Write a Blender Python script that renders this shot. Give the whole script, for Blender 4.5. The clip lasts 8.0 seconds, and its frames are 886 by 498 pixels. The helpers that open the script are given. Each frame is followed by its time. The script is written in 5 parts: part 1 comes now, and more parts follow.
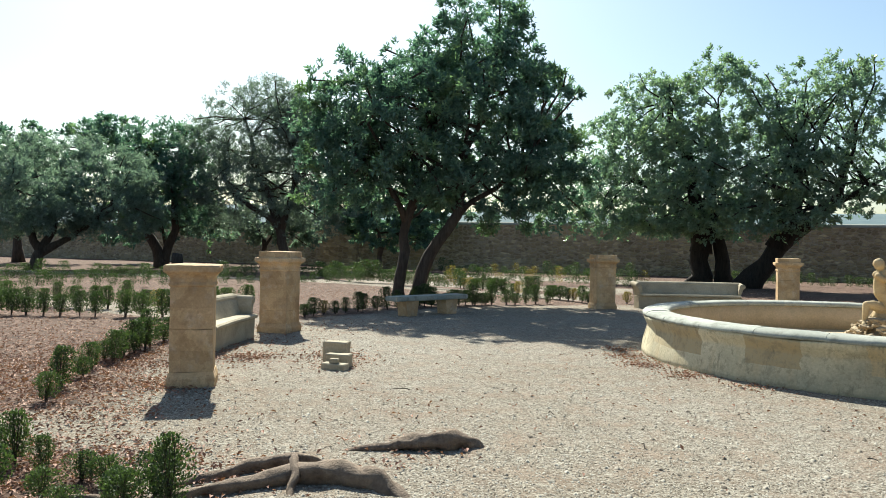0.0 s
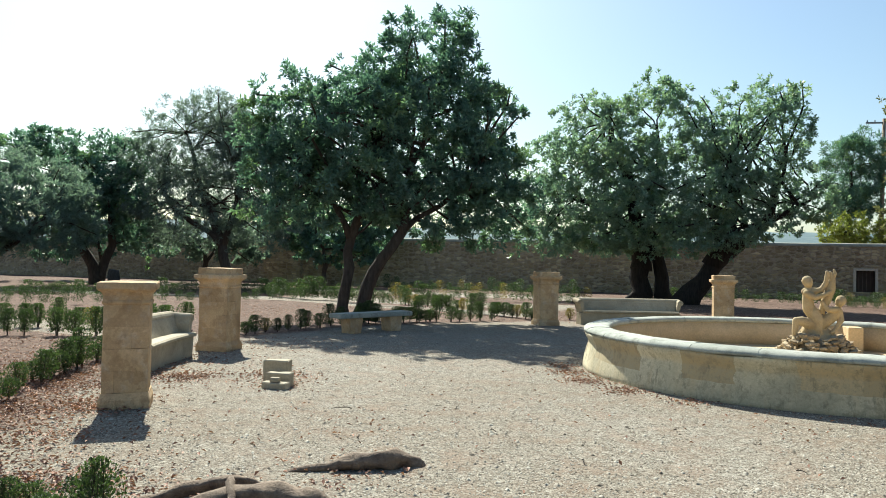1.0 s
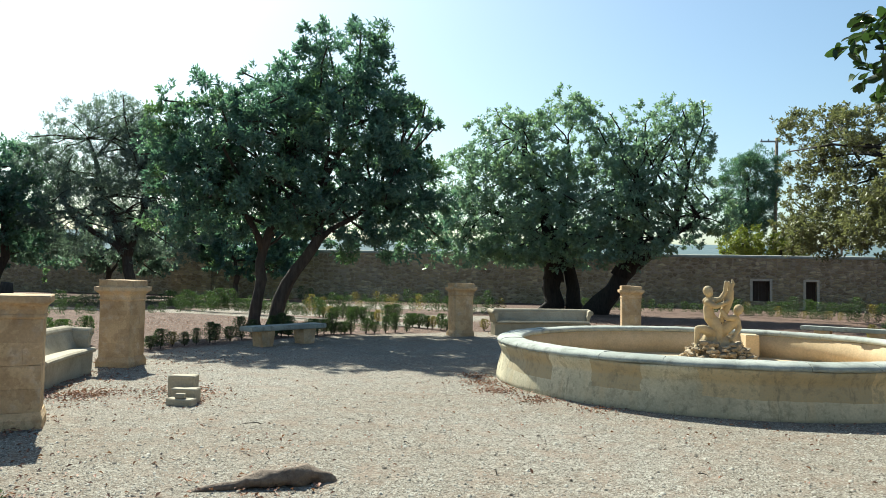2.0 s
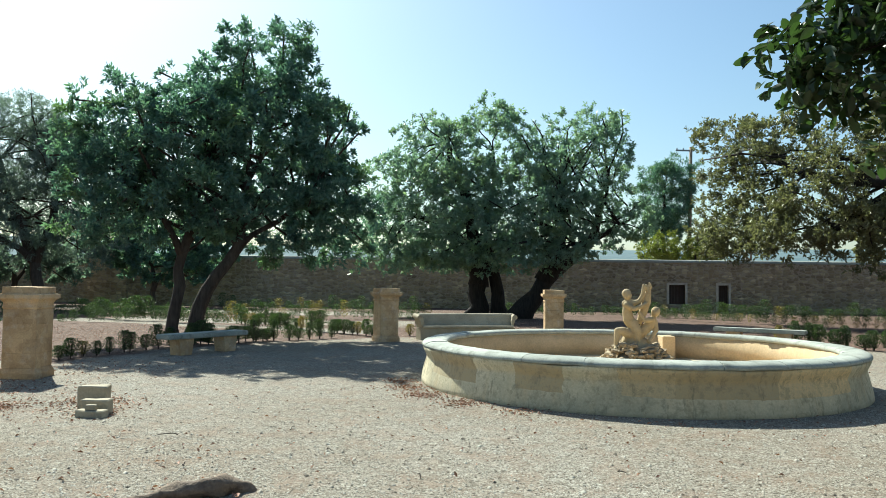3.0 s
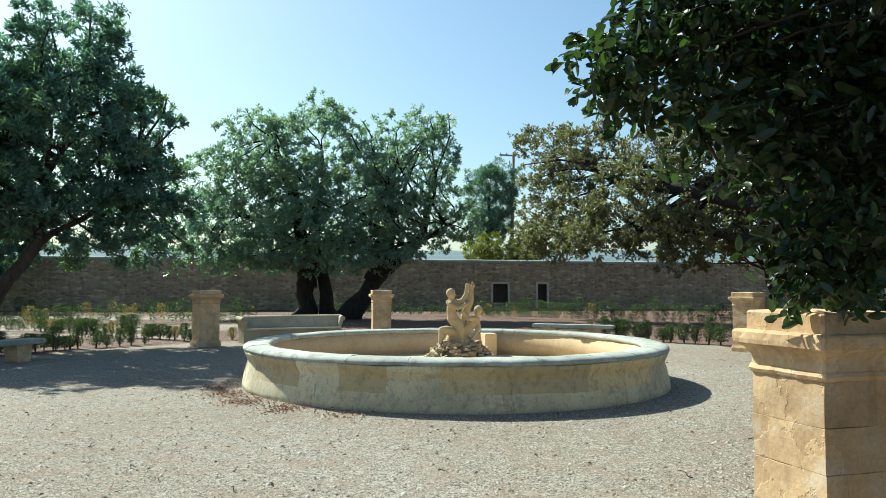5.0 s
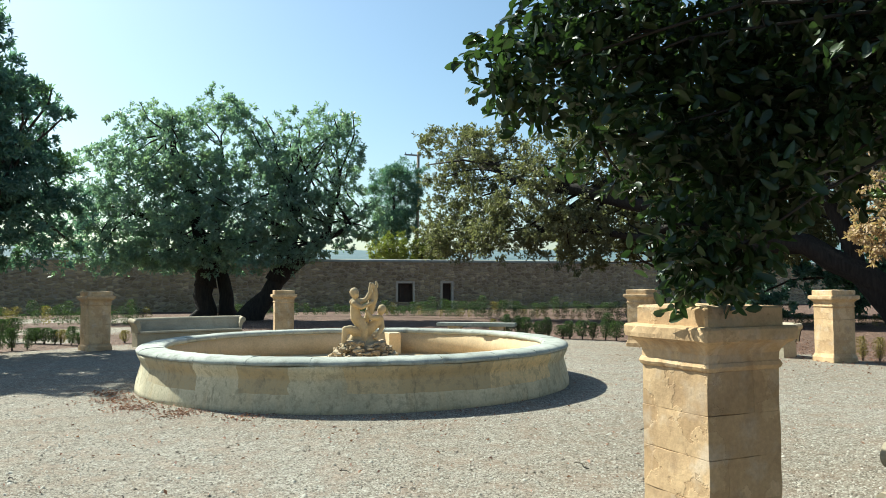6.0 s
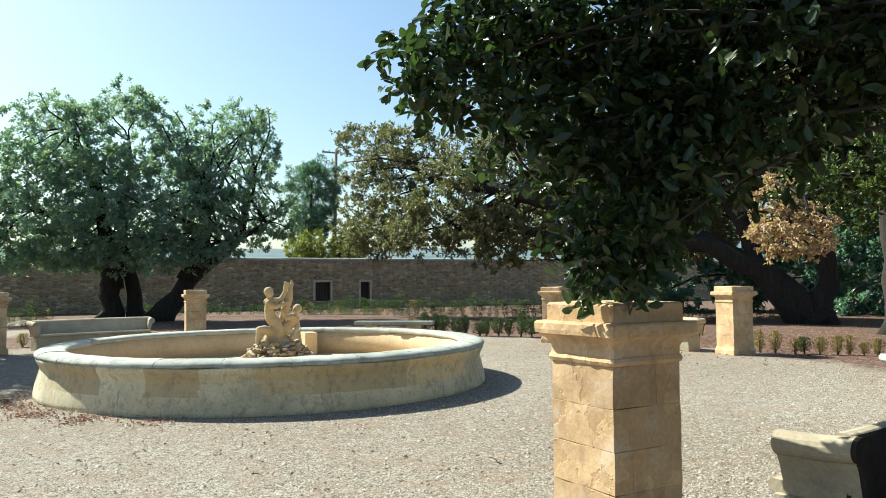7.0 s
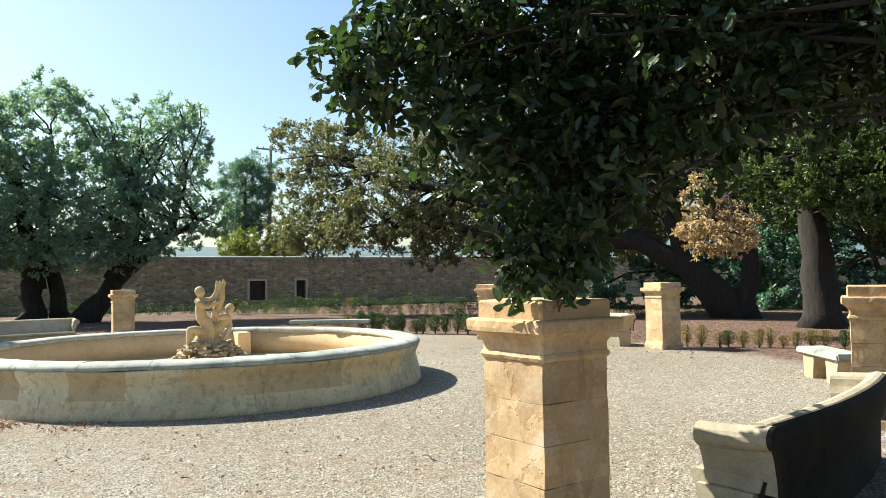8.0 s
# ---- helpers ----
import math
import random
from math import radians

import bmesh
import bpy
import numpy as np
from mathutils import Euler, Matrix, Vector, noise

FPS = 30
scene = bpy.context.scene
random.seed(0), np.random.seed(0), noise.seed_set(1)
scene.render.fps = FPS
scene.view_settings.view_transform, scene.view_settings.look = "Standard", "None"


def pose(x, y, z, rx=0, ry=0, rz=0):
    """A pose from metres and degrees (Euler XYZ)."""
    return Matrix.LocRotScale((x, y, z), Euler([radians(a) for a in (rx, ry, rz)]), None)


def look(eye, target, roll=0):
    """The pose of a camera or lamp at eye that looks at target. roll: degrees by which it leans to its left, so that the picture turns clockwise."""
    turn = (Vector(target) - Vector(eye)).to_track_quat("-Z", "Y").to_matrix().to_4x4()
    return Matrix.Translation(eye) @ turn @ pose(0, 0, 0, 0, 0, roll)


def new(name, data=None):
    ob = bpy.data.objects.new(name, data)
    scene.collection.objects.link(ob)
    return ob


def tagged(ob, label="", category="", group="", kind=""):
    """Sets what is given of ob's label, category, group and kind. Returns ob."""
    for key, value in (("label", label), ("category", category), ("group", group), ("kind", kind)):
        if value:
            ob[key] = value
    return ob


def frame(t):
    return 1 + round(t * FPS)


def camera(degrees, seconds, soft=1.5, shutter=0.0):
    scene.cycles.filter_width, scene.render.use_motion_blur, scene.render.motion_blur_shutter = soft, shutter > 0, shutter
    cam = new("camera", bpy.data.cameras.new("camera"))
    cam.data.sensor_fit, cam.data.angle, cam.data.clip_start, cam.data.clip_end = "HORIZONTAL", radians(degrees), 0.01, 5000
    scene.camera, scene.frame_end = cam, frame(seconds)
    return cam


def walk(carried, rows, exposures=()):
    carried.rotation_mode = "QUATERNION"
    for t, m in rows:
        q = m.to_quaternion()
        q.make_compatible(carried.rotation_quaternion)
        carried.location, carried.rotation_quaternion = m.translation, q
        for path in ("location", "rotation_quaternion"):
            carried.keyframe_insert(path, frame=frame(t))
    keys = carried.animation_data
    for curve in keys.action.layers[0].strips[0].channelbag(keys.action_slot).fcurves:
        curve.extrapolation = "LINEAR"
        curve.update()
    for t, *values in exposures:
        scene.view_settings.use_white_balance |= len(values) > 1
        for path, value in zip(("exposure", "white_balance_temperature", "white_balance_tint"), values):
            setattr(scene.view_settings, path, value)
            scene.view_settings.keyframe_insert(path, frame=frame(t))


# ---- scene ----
# camera and walk
cam = camera(61.7, 8.0, soft=0.9)
PATH = [
    (0, (-0.173, -0.148, 1.648), (-3.487, 9.287, 1.618), 1.07),
    (0.5, (-0.152, -0.153, 1.657), (-3.243, 9.357, 1.743), 1.20),
    (1, (-0.141, -0.141, 1.660), (-2.763, 9.507, 1.865), 1.20),
    (1.5, (-0.130, -0.117, 1.659), (-2.188, 9.664, 1.963), 1.18),
    (3, (-0.104, -0.066, 1.633), (-0.636, 9.908, 2.109), 0.73),
    (3.5, (-0.091, -0.030, 1.623), (-0.116, 9.958, 2.113), 0.61),
    (4, (-0.086, 0.034, 1.648), (0.476, 10.007, 2.124), 0.48),
    (4.5, (-0.046, 0.061, 1.644), (1.073, 9.986, 2.130), 0.36),
    (6, (0.016, 0.066, 1.623), (2.985, 9.602, 2.117), -0.19),
    (6.5, (0.030, 0.061, 1.625), (3.521, 9.420, 2.106), -0.35),
    (7, (0.049, 0.050, 1.626), (4.041, 9.207, 2.090), -0.54),
    (7.5, (0.061, 0.036, 1.631), (4.466, 9.003, 2.072), -0.73),
    (8, (0.072, 0.024, 1.630), (4.822, 8.814, 2.053), -0.91),
]
walk(cam, [(t, look(eye, target, roll)) for t, eye, target, roll in PATH],
     exposures=[(0, 1.1, 6400, 2), (1.5, 1.1, 6250, 0), (3, 1.07, 6050, -4), (4.5, 1.08, 6000, -5), (6.5, 1.2, 6180, -2), (8, 1.38, 6450, 2)])

# light: high sun ahead of the camera and to its left, hazy bright sky
SUN_TO = Vector((-0.595, 0.885, 0.97)).normalized()
world = bpy.data.worlds.new("sky_world")
scene.world = world
world.use_nodes = True
wn = world.node_tree
sky = wn.nodes.new("ShaderNodeTexSky")
sky.sky_type = "NISHITA"
sky.sun_disc = False
sky.sun_elevation = math.asin(SUN_TO.z)
sky.sun_rotation = math.atan2(SUN_TO.x, SUN_TO.y)
sky.air_density, sky.dust_density, sky.ozone_density = 1.2, 1.35, 2.8
wn.nodes["Background"].inputs["Strength"].default_value = 0.068
wn.links.new(sky.outputs["Color"], wn.nodes["Background"].inputs["Color"])
sun = new("sun", bpy.data.lights.new("sun", "SUN"))
sun.data.energy, sun.data.angle, sun.data.color = 5.0, radians(0.55), (1.0, 0.93, 0.83)
sun.matrix_world = look((0, 0, 60), Vector((0, 0, 60)) - SUN_TO)


# ---- materials ----
def material(name):
    m = bpy.data.materials.new(name)
    m.use_nodes = True
    nt = m.node_tree
    return m, nt, nt.nodes["Principled BSDF"]


def node(nt, kind, **values):
    n = nt.nodes.new(kind)
    for key, value in values.items():
        n.inputs[key].default_value = value
    return n


def coords(nt, scale=1.0, world_space=True):
    if world_space:
        g = nt.nodes.new("ShaderNodeNewGeometry")
        out = g.outputs["Position"]
    else:
        g = nt.nodes.new("ShaderNodeTexCoord")
        out = g.outputs["Object"]
    return out


def noise_tex(nt, vec, scale, detail=4.0, rough=0.55):
    n = node(nt, "ShaderNodeTexNoise", Scale=scale, Detail=detail, Roughness=rough)
    nt.links.new(vec, n.inputs["Vector"])
    return n.outputs["Fac"]


def ramp(nt, fac, stops):
    r = nt.nodes.new("ShaderNodeValToRGB")
    els = r.color_ramp.elements
    while len(els) < len(stops):
        els.new(0.5)
    for e, (p, c) in zip(els, stops):
        e.position = p
        e.color = (*c, 1) if len(c) == 3 else c
    nt.links.new(fac, r.inputs["Fac"])
    return r.outputs["Color"]


def mix(nt, fac, a, b, mode="MIX"):
    m = nt.nodes.new("ShaderNodeMix")
    m.data_type = "RGBA"
    m.blend_type = mode
    for sock, val in ((m.inputs[0], fac), (m.inputs[6], a), (m.inputs[7], b)):
        if isinstance(val, (int, float)):
            sock.default_value = val
        elif isinstance(val, tuple):
            sock.default_value = (*val, 1)
        else:
            nt.links.new(val, sock)
    return m.outputs[2]


def calc(nt, op, a, b=0.0, c=0.0):
    m = nt.nodes.new("ShaderNodeMath")
    m.operation = op
    for sock, val in zip(m.inputs, (a, b, c)):
        if isinstance(val, (int, float)):
            sock.default_value = val
        else:
            nt.links.new(val, sock)
    return m.outputs[0]


def bump(nt, bsdf, height, strength=0.4, distance=0.02):
    b = node(nt, "ShaderNodeBump", Strength=strength, Distance=distance)
    nt.links.new(height, b.inputs["Height"])
    nt.links.new(b.outputs["Normal"], bsdf.inputs["Normal"])


def per_piece(nt, col, amount=0.25):
    """Each loose piece a little lighter or darker than its neighbours."""
    info = nt.nodes.new("ShaderNodeObjectInfo")
    v = calc(nt, "MULTIPLY_ADD", info.outputs["Random"], amount * 2, 1 - amount)
    comb = nt.nodes.new("ShaderNodeCombineColor")
    for s in comb.inputs:
        nt.links.new(v, s)
    return mix(nt, 1.0, col, comb.outputs[0], "MULTIPLY")


def stone_material(name, light, mid, dark, stain=(0.2, 0.17, 0.12), stain_amount=0.5, scale=1.0, rough=0.9, piece=0.1, pits=0.4, flakes=0.0):
    m, nt, b = material(name)
    vec = coords(nt)
    big = noise_tex(nt, vec, 1.7 * scale, 6, 0.6)
    fine = noise_tex(nt, vec, 38 * scale, 5, 0.65)
    blot = noise_tex(nt, vec, 5.5 * scale, 5, 0.6)
    col = ramp(nt, big, [(0.3, dark), (0.5, mid), (0.7, light)])
    col = mix(nt, calc(nt, "MULTIPLY", ramp(nt, blot, [(0.52, (0, 0, 0)), (0.68, (1, 1, 1))]), stain_amount), col, stain)
    col = mix(nt, 0.35, col, ramp(nt, fine, [(0.3, (0.35, 0.35, 0.35)), (0.7, (1, 1, 1))]), "MULTIPLY")
    if piece:
        col = per_piece(nt, col, piece)
    h = calc(nt, "ADD", calc(nt, "MULTIPLY", fine, pits), blot)
    if flakes:
        # scaled-off skin with sharp edges, and brown weathering
        skin = ramp(nt, noise_tex(nt, vec, 2.6, 7, 0.62), [(0.50, (0, 0, 0)), (0.515, (1, 1, 1))])
        col = mix(nt, calc(nt, "MULTIPLY", skin, flakes), col, mix(nt, 1.0, col, (0.80, 0.76, 0.72), "MULTIPLY"))
        rust = ramp(nt, noise_tex(nt, vec, 3.7, 6, 0.7), [(0.54, (0, 0, 0)), (0.66, (1, 1, 1))])
        col = mix(nt, calc(nt, "MULTIPLY", rust, flakes * 0.6), col, (0.24, 0.15, 0.085))
        h = calc(nt, "SUBTRACT", h, calc(nt, "MULTIPLY", skin, 0.6))
    nt.links.new(col, b.inputs["Base Color"])
    b.inputs["Roughness"].default_value = rough
    b.inputs["Specular IOR Level"].default_value = 0.25
    bump(nt, b, h, 0.5, 0.012)
    return m


sandstone = stone_material("sandstone", (0.700, 0.505, 0.305), (0.610, 0.428, 0.242), (0.470, 0.318, 0.176), (0.640, 0.545, 0.430), 0.5, flakes=0.7)
cast_stone = stone_material("pale_cast_stone", (0.500, 0.440, 0.325), (0.440, 0.382, 0.278), (0.355, 0.308, 0.222), (0.248, 0.228, 0.162), 0.45)
coping_stone = stone_material("grey_coping_stone", (0.480, 0.488, 0.430), (0.405, 0.422, 0.372), (0.300, 0.322, 0.285), (0.190, 0.192, 0.160), 0.65)
# near-black stone: the shade behind the benches put into the colour
shade_stone = stone_material("shade_darkened_stone", (0.050, 0.043, 0.032), (0.030, 0.026, 0.019), (0.016, 0.014, 0.011), (0.011, 0.010, 0.008), 0.6)
basin_render = stone_material("ochre_basin_render", (0.686, 0.520, 0.322), (0.620, 0.465, 0.277), (0.532, 0.399, 0.232), (0.399, 0.322, 0.211), 0.3, 0.8)
statue_stone = stone_material("statue_limestone", (0.584, 0.477, 0.300), (0.512, 0.407, 0.247), (0.407, 0.319, 0.186), (0.300, 0.239, 0.151), 0.4, 2.0)
rock_stone = stone_material("rubble_stone", (0.495, 0.407, 0.274), (0.389, 0.309, 0.203), (0.265, 0.212, 0.142), (0.212, 0.177, 0.124), 0.5, 2.0, piece=0.3)


def fountain_render():
    m, nt, b = material("weathered_fountain_render")
    vec = coords(nt)
    sep = nt.nodes.new("ShaderNodeSeparateXYZ")
    nt.links.new(vec, sep.inputs[0])
    big = noise_tex(nt, vec, 1.1, 6, 0.62)
    fine = noise_tex(nt, vec, 30, 5, 0.65)
    stretch = nt.nodes.new("ShaderNodeMapping")
    stretch.inputs["Scale"].default_value = (5, 5, 0.9)
    nt.links.new(vec, stretch.inputs["Vector"])
    drip = noise_tex(nt, stretch.outputs[0], 1.0, 5, 0.6)
    col = ramp(nt, big, [(0.32, (0.42, 0.38, 0.26)), (0.5, (0.62, 0.55, 0.37)), (0.66, (0.76, 0.67, 0.46))])
    col = mix(nt, calc(nt, "MULTIPLY", ramp(nt, drip, [(0.5, (0, 0, 0)), (0.72, (1, 1, 1))]), 0.55), col, (0.62, 0.48, 0.27))
    rel = nt.nodes.new("ShaderNodeVectorMath")
    rel.operation = "SUBTRACT"
    rel.inputs[1].default_value = (2.49, 13.0, 0)
    nt.links.new(vec, rel.inputs[0])
    rs = nt.nodes.new("ShaderNodeSeparateXYZ")
    nt.links.new(rel.outputs[0], rs.inputs[0])
    ang = calc(nt, "ARCTAN2", rs.outputs[1], rs.outputs[0])
    panel = calc(nt, "FLOOR", calc(nt, "ADD", calc(nt, "MULTIPLY", ang, 5.1), calc(nt, "MULTIPLY", big, 0.5)))
    wn2 = nt.nodes.new("ShaderNodeTexWhiteNoise")
    wn2.noise_dimensions = "1D"
    nt.links.new(panel, wn2.inputs["W"])
    band = calc(nt, "MULTIPLY", calc(nt, "GREATER_THAN", calc(nt, "ADD", rs.outputs[2], calc(nt, "MULTIPLY", big, 0.12)), 0.30), calc(nt, "GREATER_THAN", wn2.outputs["Value"], 0.35))
    tone = ramp(nt, wn2.outputs["Value"], [(0.3, (0.26, 0.25, 0.19)), (0.55, (0.78, 0.58, 0.30)), (0.75, (0.24, 0.20, 0.13)), (1.0, (0.70, 0.52, 0.27))])
    col = mix(nt, calc(nt, "MULTIPLY", band, calc(nt, "MULTIPLY_ADD", fine, 1.4, 0.15)), col, tone)
    mottle = noise_tex(nt, vec, 7.0, 6, 0.75)
    col = mix(nt, calc(nt, "MULTIPLY", ramp(nt, mottle, [(0.52, (0, 0, 0)), (0.60, (1, 1, 1))]), 0.45), col, (0.30, 0.25, 0.16))
    moss = noise_tex(nt, stretch.outputs[0], 2.3, 6, 0.7)
    col = mix(nt, calc(nt, "MULTIPLY", ramp(nt, moss, [(0.56, (0, 0, 0)), (0.66, (1, 1, 1))]), 0.6), col, (0.20, 0.18, 0.12))
    col = mix(nt, 0.4, col, ramp(nt, fine, [(0.3, (0.4, 0.4, 0.4)), (0.7, (1, 1, 1))]), "MULTIPLY")
    nt.links.new(col, b.inputs["Base Color"])
    b.inputs["Roughness"].default_value = 0.92
    bump(nt, b, calc(nt, "ADD", big, calc(nt, "MULTIPLY", fine, 0.4)), 0.45, 0.015)
    return m


fountain_wall = fountain_render()


def rubble_wall():
    """Coursed rubble: warped brick courses with irregular stones and pale worn mortar."""
    m, nt, b = material("old_rubble_masonry")
    vec = coords(nt)
    warp = node(nt, "ShaderNodeTexNoise", Scale=1.6, Detail=3.0)
    nt.links.new(vec, warp.inputs["Vector"])
    sub = nt.nodes.new("ShaderNodeVectorMath")
    sub.operation = "MULTIPLY_ADD"
    sub.inputs[1].default_value = (0.5, 0.5, 0.28)
    nt.links.new(warp.outputs["Color"], sub.inputs[0])
    nt.links.new(vec, sub.inputs[2])
    mp = nt.nodes.new("ShaderNodeMapping")
    mp.inputs["Scale"].default_value = (2.7, 2.7, 6.0)
    nt.links.new(sub.outputs[0], mp.inputs["Vector"])
    vor = node(nt, "ShaderNodeTexVoronoi", Scale=1.0, Randomness=0.75)
    vor.feature = "DISTANCE_TO_EDGE"
    nt.links.new(mp.outputs[0], vor.inputs["Vector"])
    cell = node(nt, "ShaderNodeTexVoronoi", Scale=1.0, Randomness=0.75)
    nt.links.new(mp.outputs[0], cell.inputs["Vector"])
    sepc = nt.nodes.new("ShaderNodeSeparateColor")
    nt.links.new(cell.outputs["Color"], sepc.inputs[0])
    col = ramp(nt, sepc.outputs[0], [(0.0, (0.370, 0.280, 0.172)), (0.45, (0.510, 0.396, 0.232)), (0.8, (0.670, 0.536, 0.325)), (1.0, (0.900, 0.750, 0.480))])
    big = noise_tex(nt, vec, 0.35, 5, 0.6)
    col = mix(nt, 0.65, col, ramp(nt, big, [(0.35, (0.45, 0.45, 0.45)), (0.65, (1, 1, 1))]), "MULTIPLY")
    fine = noise_tex(nt, vec, 14, 5, 0.7)
    col = mix(nt, 0.45, col, ramp(nt, fine, [(0.3, (0.4, 0.4, 0.4)), (0.7, (1, 1, 1))]), "MULTIPLY")
    edge = ramp(nt, vor.outputs["Distance"], [(0.01, (0, 0, 0)), (0.14, (1, 1, 1))])
    col = mix(nt, edge, (0.44, 0.36, 0.27), col)
    nt.links.new(col, b.inputs["Base Color"])
    b.inputs["Roughness"].default_value = 0.95
    bump(nt, b, calc(nt, "ADD", edge, fine), 0.9, 0.06)
    return m


wall_masonry = rubble_wall()
wall_cap = stone_material("wall_coping_mortar", (0.42, 0.42, 0.36), (0.36, 0.36, 0.30), (0.26, 0.26, 0.22), (0.2, 0.19, 0.15), 0.5, 0.6, piece=0)

FC = Vector((2.4, 12.85, 0))  # the court's centre
BASIN = Vector((2.49, 13.0, 0))  # the fountain's centre


def ground_material():
    """Pale gravel in the round court and on the paths, litter-strewn earth in the beds."""
    m, nt, b = material("gravel_and_earth")
    vec = coords(nt)
    sep = nt.nodes.new("ShaderNodeSeparateXYZ")
    nt.links.new(vec, sep.inputs[0])
    X, Y = sep.outputs[0], sep.outputs[1]
    wob = noise_tex(nt, vec, 0.9, 4, 0.6)
    wob_s = calc(nt, "MULTIPLY_ADD", wob, 1.6, -0.8)
    dx, dy = calc(nt, "SUBTRACT", X, FC.x), calc(nt, "SUBTRACT", Y, FC.y)
    r = calc(nt, "SQRT", calc(nt, "ADD", calc(nt, "MULTIPLY", dx, dx), calc(nt, "MULTIPLY", dy, dy)))
    rr = calc(nt, "ADD", r, wob_s)
    mr = nt.nodes.new("ShaderNodeMapRange")
    mr.interpolation_type = "SMOOTHSTEP"
    for s, v in zip(mr.inputs[1:5], (10.4, 11.2, 1.0, 0.0)):
        s.default_value = v
    nt.links.new(rr, mr.inputs[0])
    court = mr.outputs[0]

    def strip(px, py, ux, uy, half, start, end):
        """A straight gravel path from (px, py) along (ux, uy)."""
        qx, qy = calc(nt, "SUBTRACT", X, px), calc(nt, "SUBTRACT", Y, py)
        along = calc(nt, "ADD", calc(nt, "MULTIPLY", qx, ux), calc(nt, "MULTIPLY", qy, uy))
        side = calc(nt, "ABSOLUTE", calc(nt, "SUBTRACT", calc(nt, "MULTIPLY", qx, uy), calc(nt, "MULTIPLY", qy, ux)))
        side = calc(nt, "ADD", side, calc(nt, "MULTIPLY", wob_s, 0.4))
        a = nt.nodes.new("ShaderNodeMapRange")
        a.interpolation_type = "SMOOTHSTEP"
        for s, v in zip(a.inputs[1:5], (half - 0.15, half + 0.2, 1.0, 0.0)):
            s.default_value = v
        nt.links.new(side, a.inputs[0])
        e = nt.nodes.new("ShaderNodeMapRange")
        e.interpolation_type = "SMOOTHSTEP"
        for s, v in zip(e.inputs[1:5], (start - 0.5, start + 0.3, 0.0, 1.0)):
            s.default_value = v
        nt.links.new(calc(nt, "ADD", along, calc(nt, "MULTIPLY", wob_s, 0.4)), e.inputs[0])
        return calc(nt, "MULTIPLY", calc(nt, "MULTIPLY", a.outputs[0], e.outputs[0]), calc(nt, "LESS_THAN", along, end))

    mask = court
    for p in PATHS:
        mask = calc(nt, "MAXIMUM", mask, strip(*p))
    # gravel
    jit = node(nt, "ShaderNodeTexNoise", Scale=23.0, Detail=3.0)
    nt.links.new(vec, jit.inputs["Vector"])
    shake = nt.nodes.new("ShaderNodeVectorMath")
    shake.operation = "MULTIPLY_ADD"
    shake.inputs[1].default_value = (0.05, 0.05, 0.05)
    nt.links.new(jit.outputs["Color"], shake.inputs[0])
    nt.links.new(vec, shake.inputs[2])
    vor = node(nt, "ShaderNodeTexVoronoi", Scale=74.0)
    nt.links.new(shake.outputs[0], vor.inputs["Vector"])
    sc = nt.nodes.new("ShaderNodeSeparateColor")
    nt.links.new(vor.outputs["Color"], sc.inputs[0])
    vor2 = node(nt, "ShaderNodeTexVoronoi", Scale=17.0)
    nt.links.new(vec, vor2.inputs["Vector"])
    sc2 = nt.nodes.new("ShaderNodeSeparateColor")
    nt.links.new(vor2.outputs["Color"], sc2.inputs[0])
    grav = ramp(nt, sc.outputs[0], [(0.0, (0.058, 0.048, 0.037)), (0.3, (0.243, 0.214, 0.172)), (0.75, (0.345, 0.318, 0.266)), (1.0, (0.500, 0.485, 0.420))])
    grav = mix(nt, 0.35, grav, ramp(nt, sc2.outputs[1], [(0.0, (0.45, 0.42, 0.38)), (0.5, (0.85, 0.85, 0.85)), (1.0, (1, 1, 1))]), "MULTIPLY")
    mid = noise_tex(nt, vec, 2.2, 6, 0.65)
    grav = mix(nt, calc(nt, "MULTIPLY", ramp(nt, mid, [(0.46, (0, 0, 0)), (0.66, (1, 1, 1))]), 0.6), grav, (0.26, 0.19, 0.14))
    grit = noise_tex(nt, vec, 9.0, 5, 0.7)
    grav = mix(nt, 0.75, grav, ramp(nt, grit, [(0.32, (0.68, 0.65, 0.62)), (0.55, (1, 1, 1)), (0.75, (1.15, 1.15, 1.13))]), "MULTIPLY")
    large = noise_tex(nt, vec, 0.23, 4, 0.5)
    grav = mix(nt, 0.5, grav, ramp(nt, large, [(0.35, (0.72, 0.66, 0.58)), (0.65, (1, 1, 1))]), "MULTIPLY")
    # earth and litter
    lit = ramp(nt, sc2.outputs[0], [(0.0, (0.03, 0.018, 0.013)), (0.45, (0.088, 0.050, 0.036)), (0.8, (0.175, 0.105, 0.077)), (1.0, (0.34, 0.24, 0.185))])
    lit = mix(nt, ramp(nt, mid, [(0.4, (0, 0, 0)), (0.65, (1, 1, 1))]), lit, ramp(nt, sc.outputs[1], [(0.0, (0.042, 0.026, 0.019)), (1.0, (0.20, 0.130, 0.097))]))
    nt.links.new(mix(nt, mask, lit, grav), b.inputs["Base Color"])
    b.inputs["Roughness"].default_value = 0.95
    b.inputs["Specular IOR Level"].default_value = 0.2
    h = calc(nt, "ADD", calc(nt, "MULTIPLY", vor.outputs["Distance"], -0.5), calc(nt, "MULTIPLY", noise_tex(nt, vec, 55, 5, 0.7), 1.4))
    bump(nt, b, calc(nt, "ADD", h, mid), 0.6, 0.02)
    return m


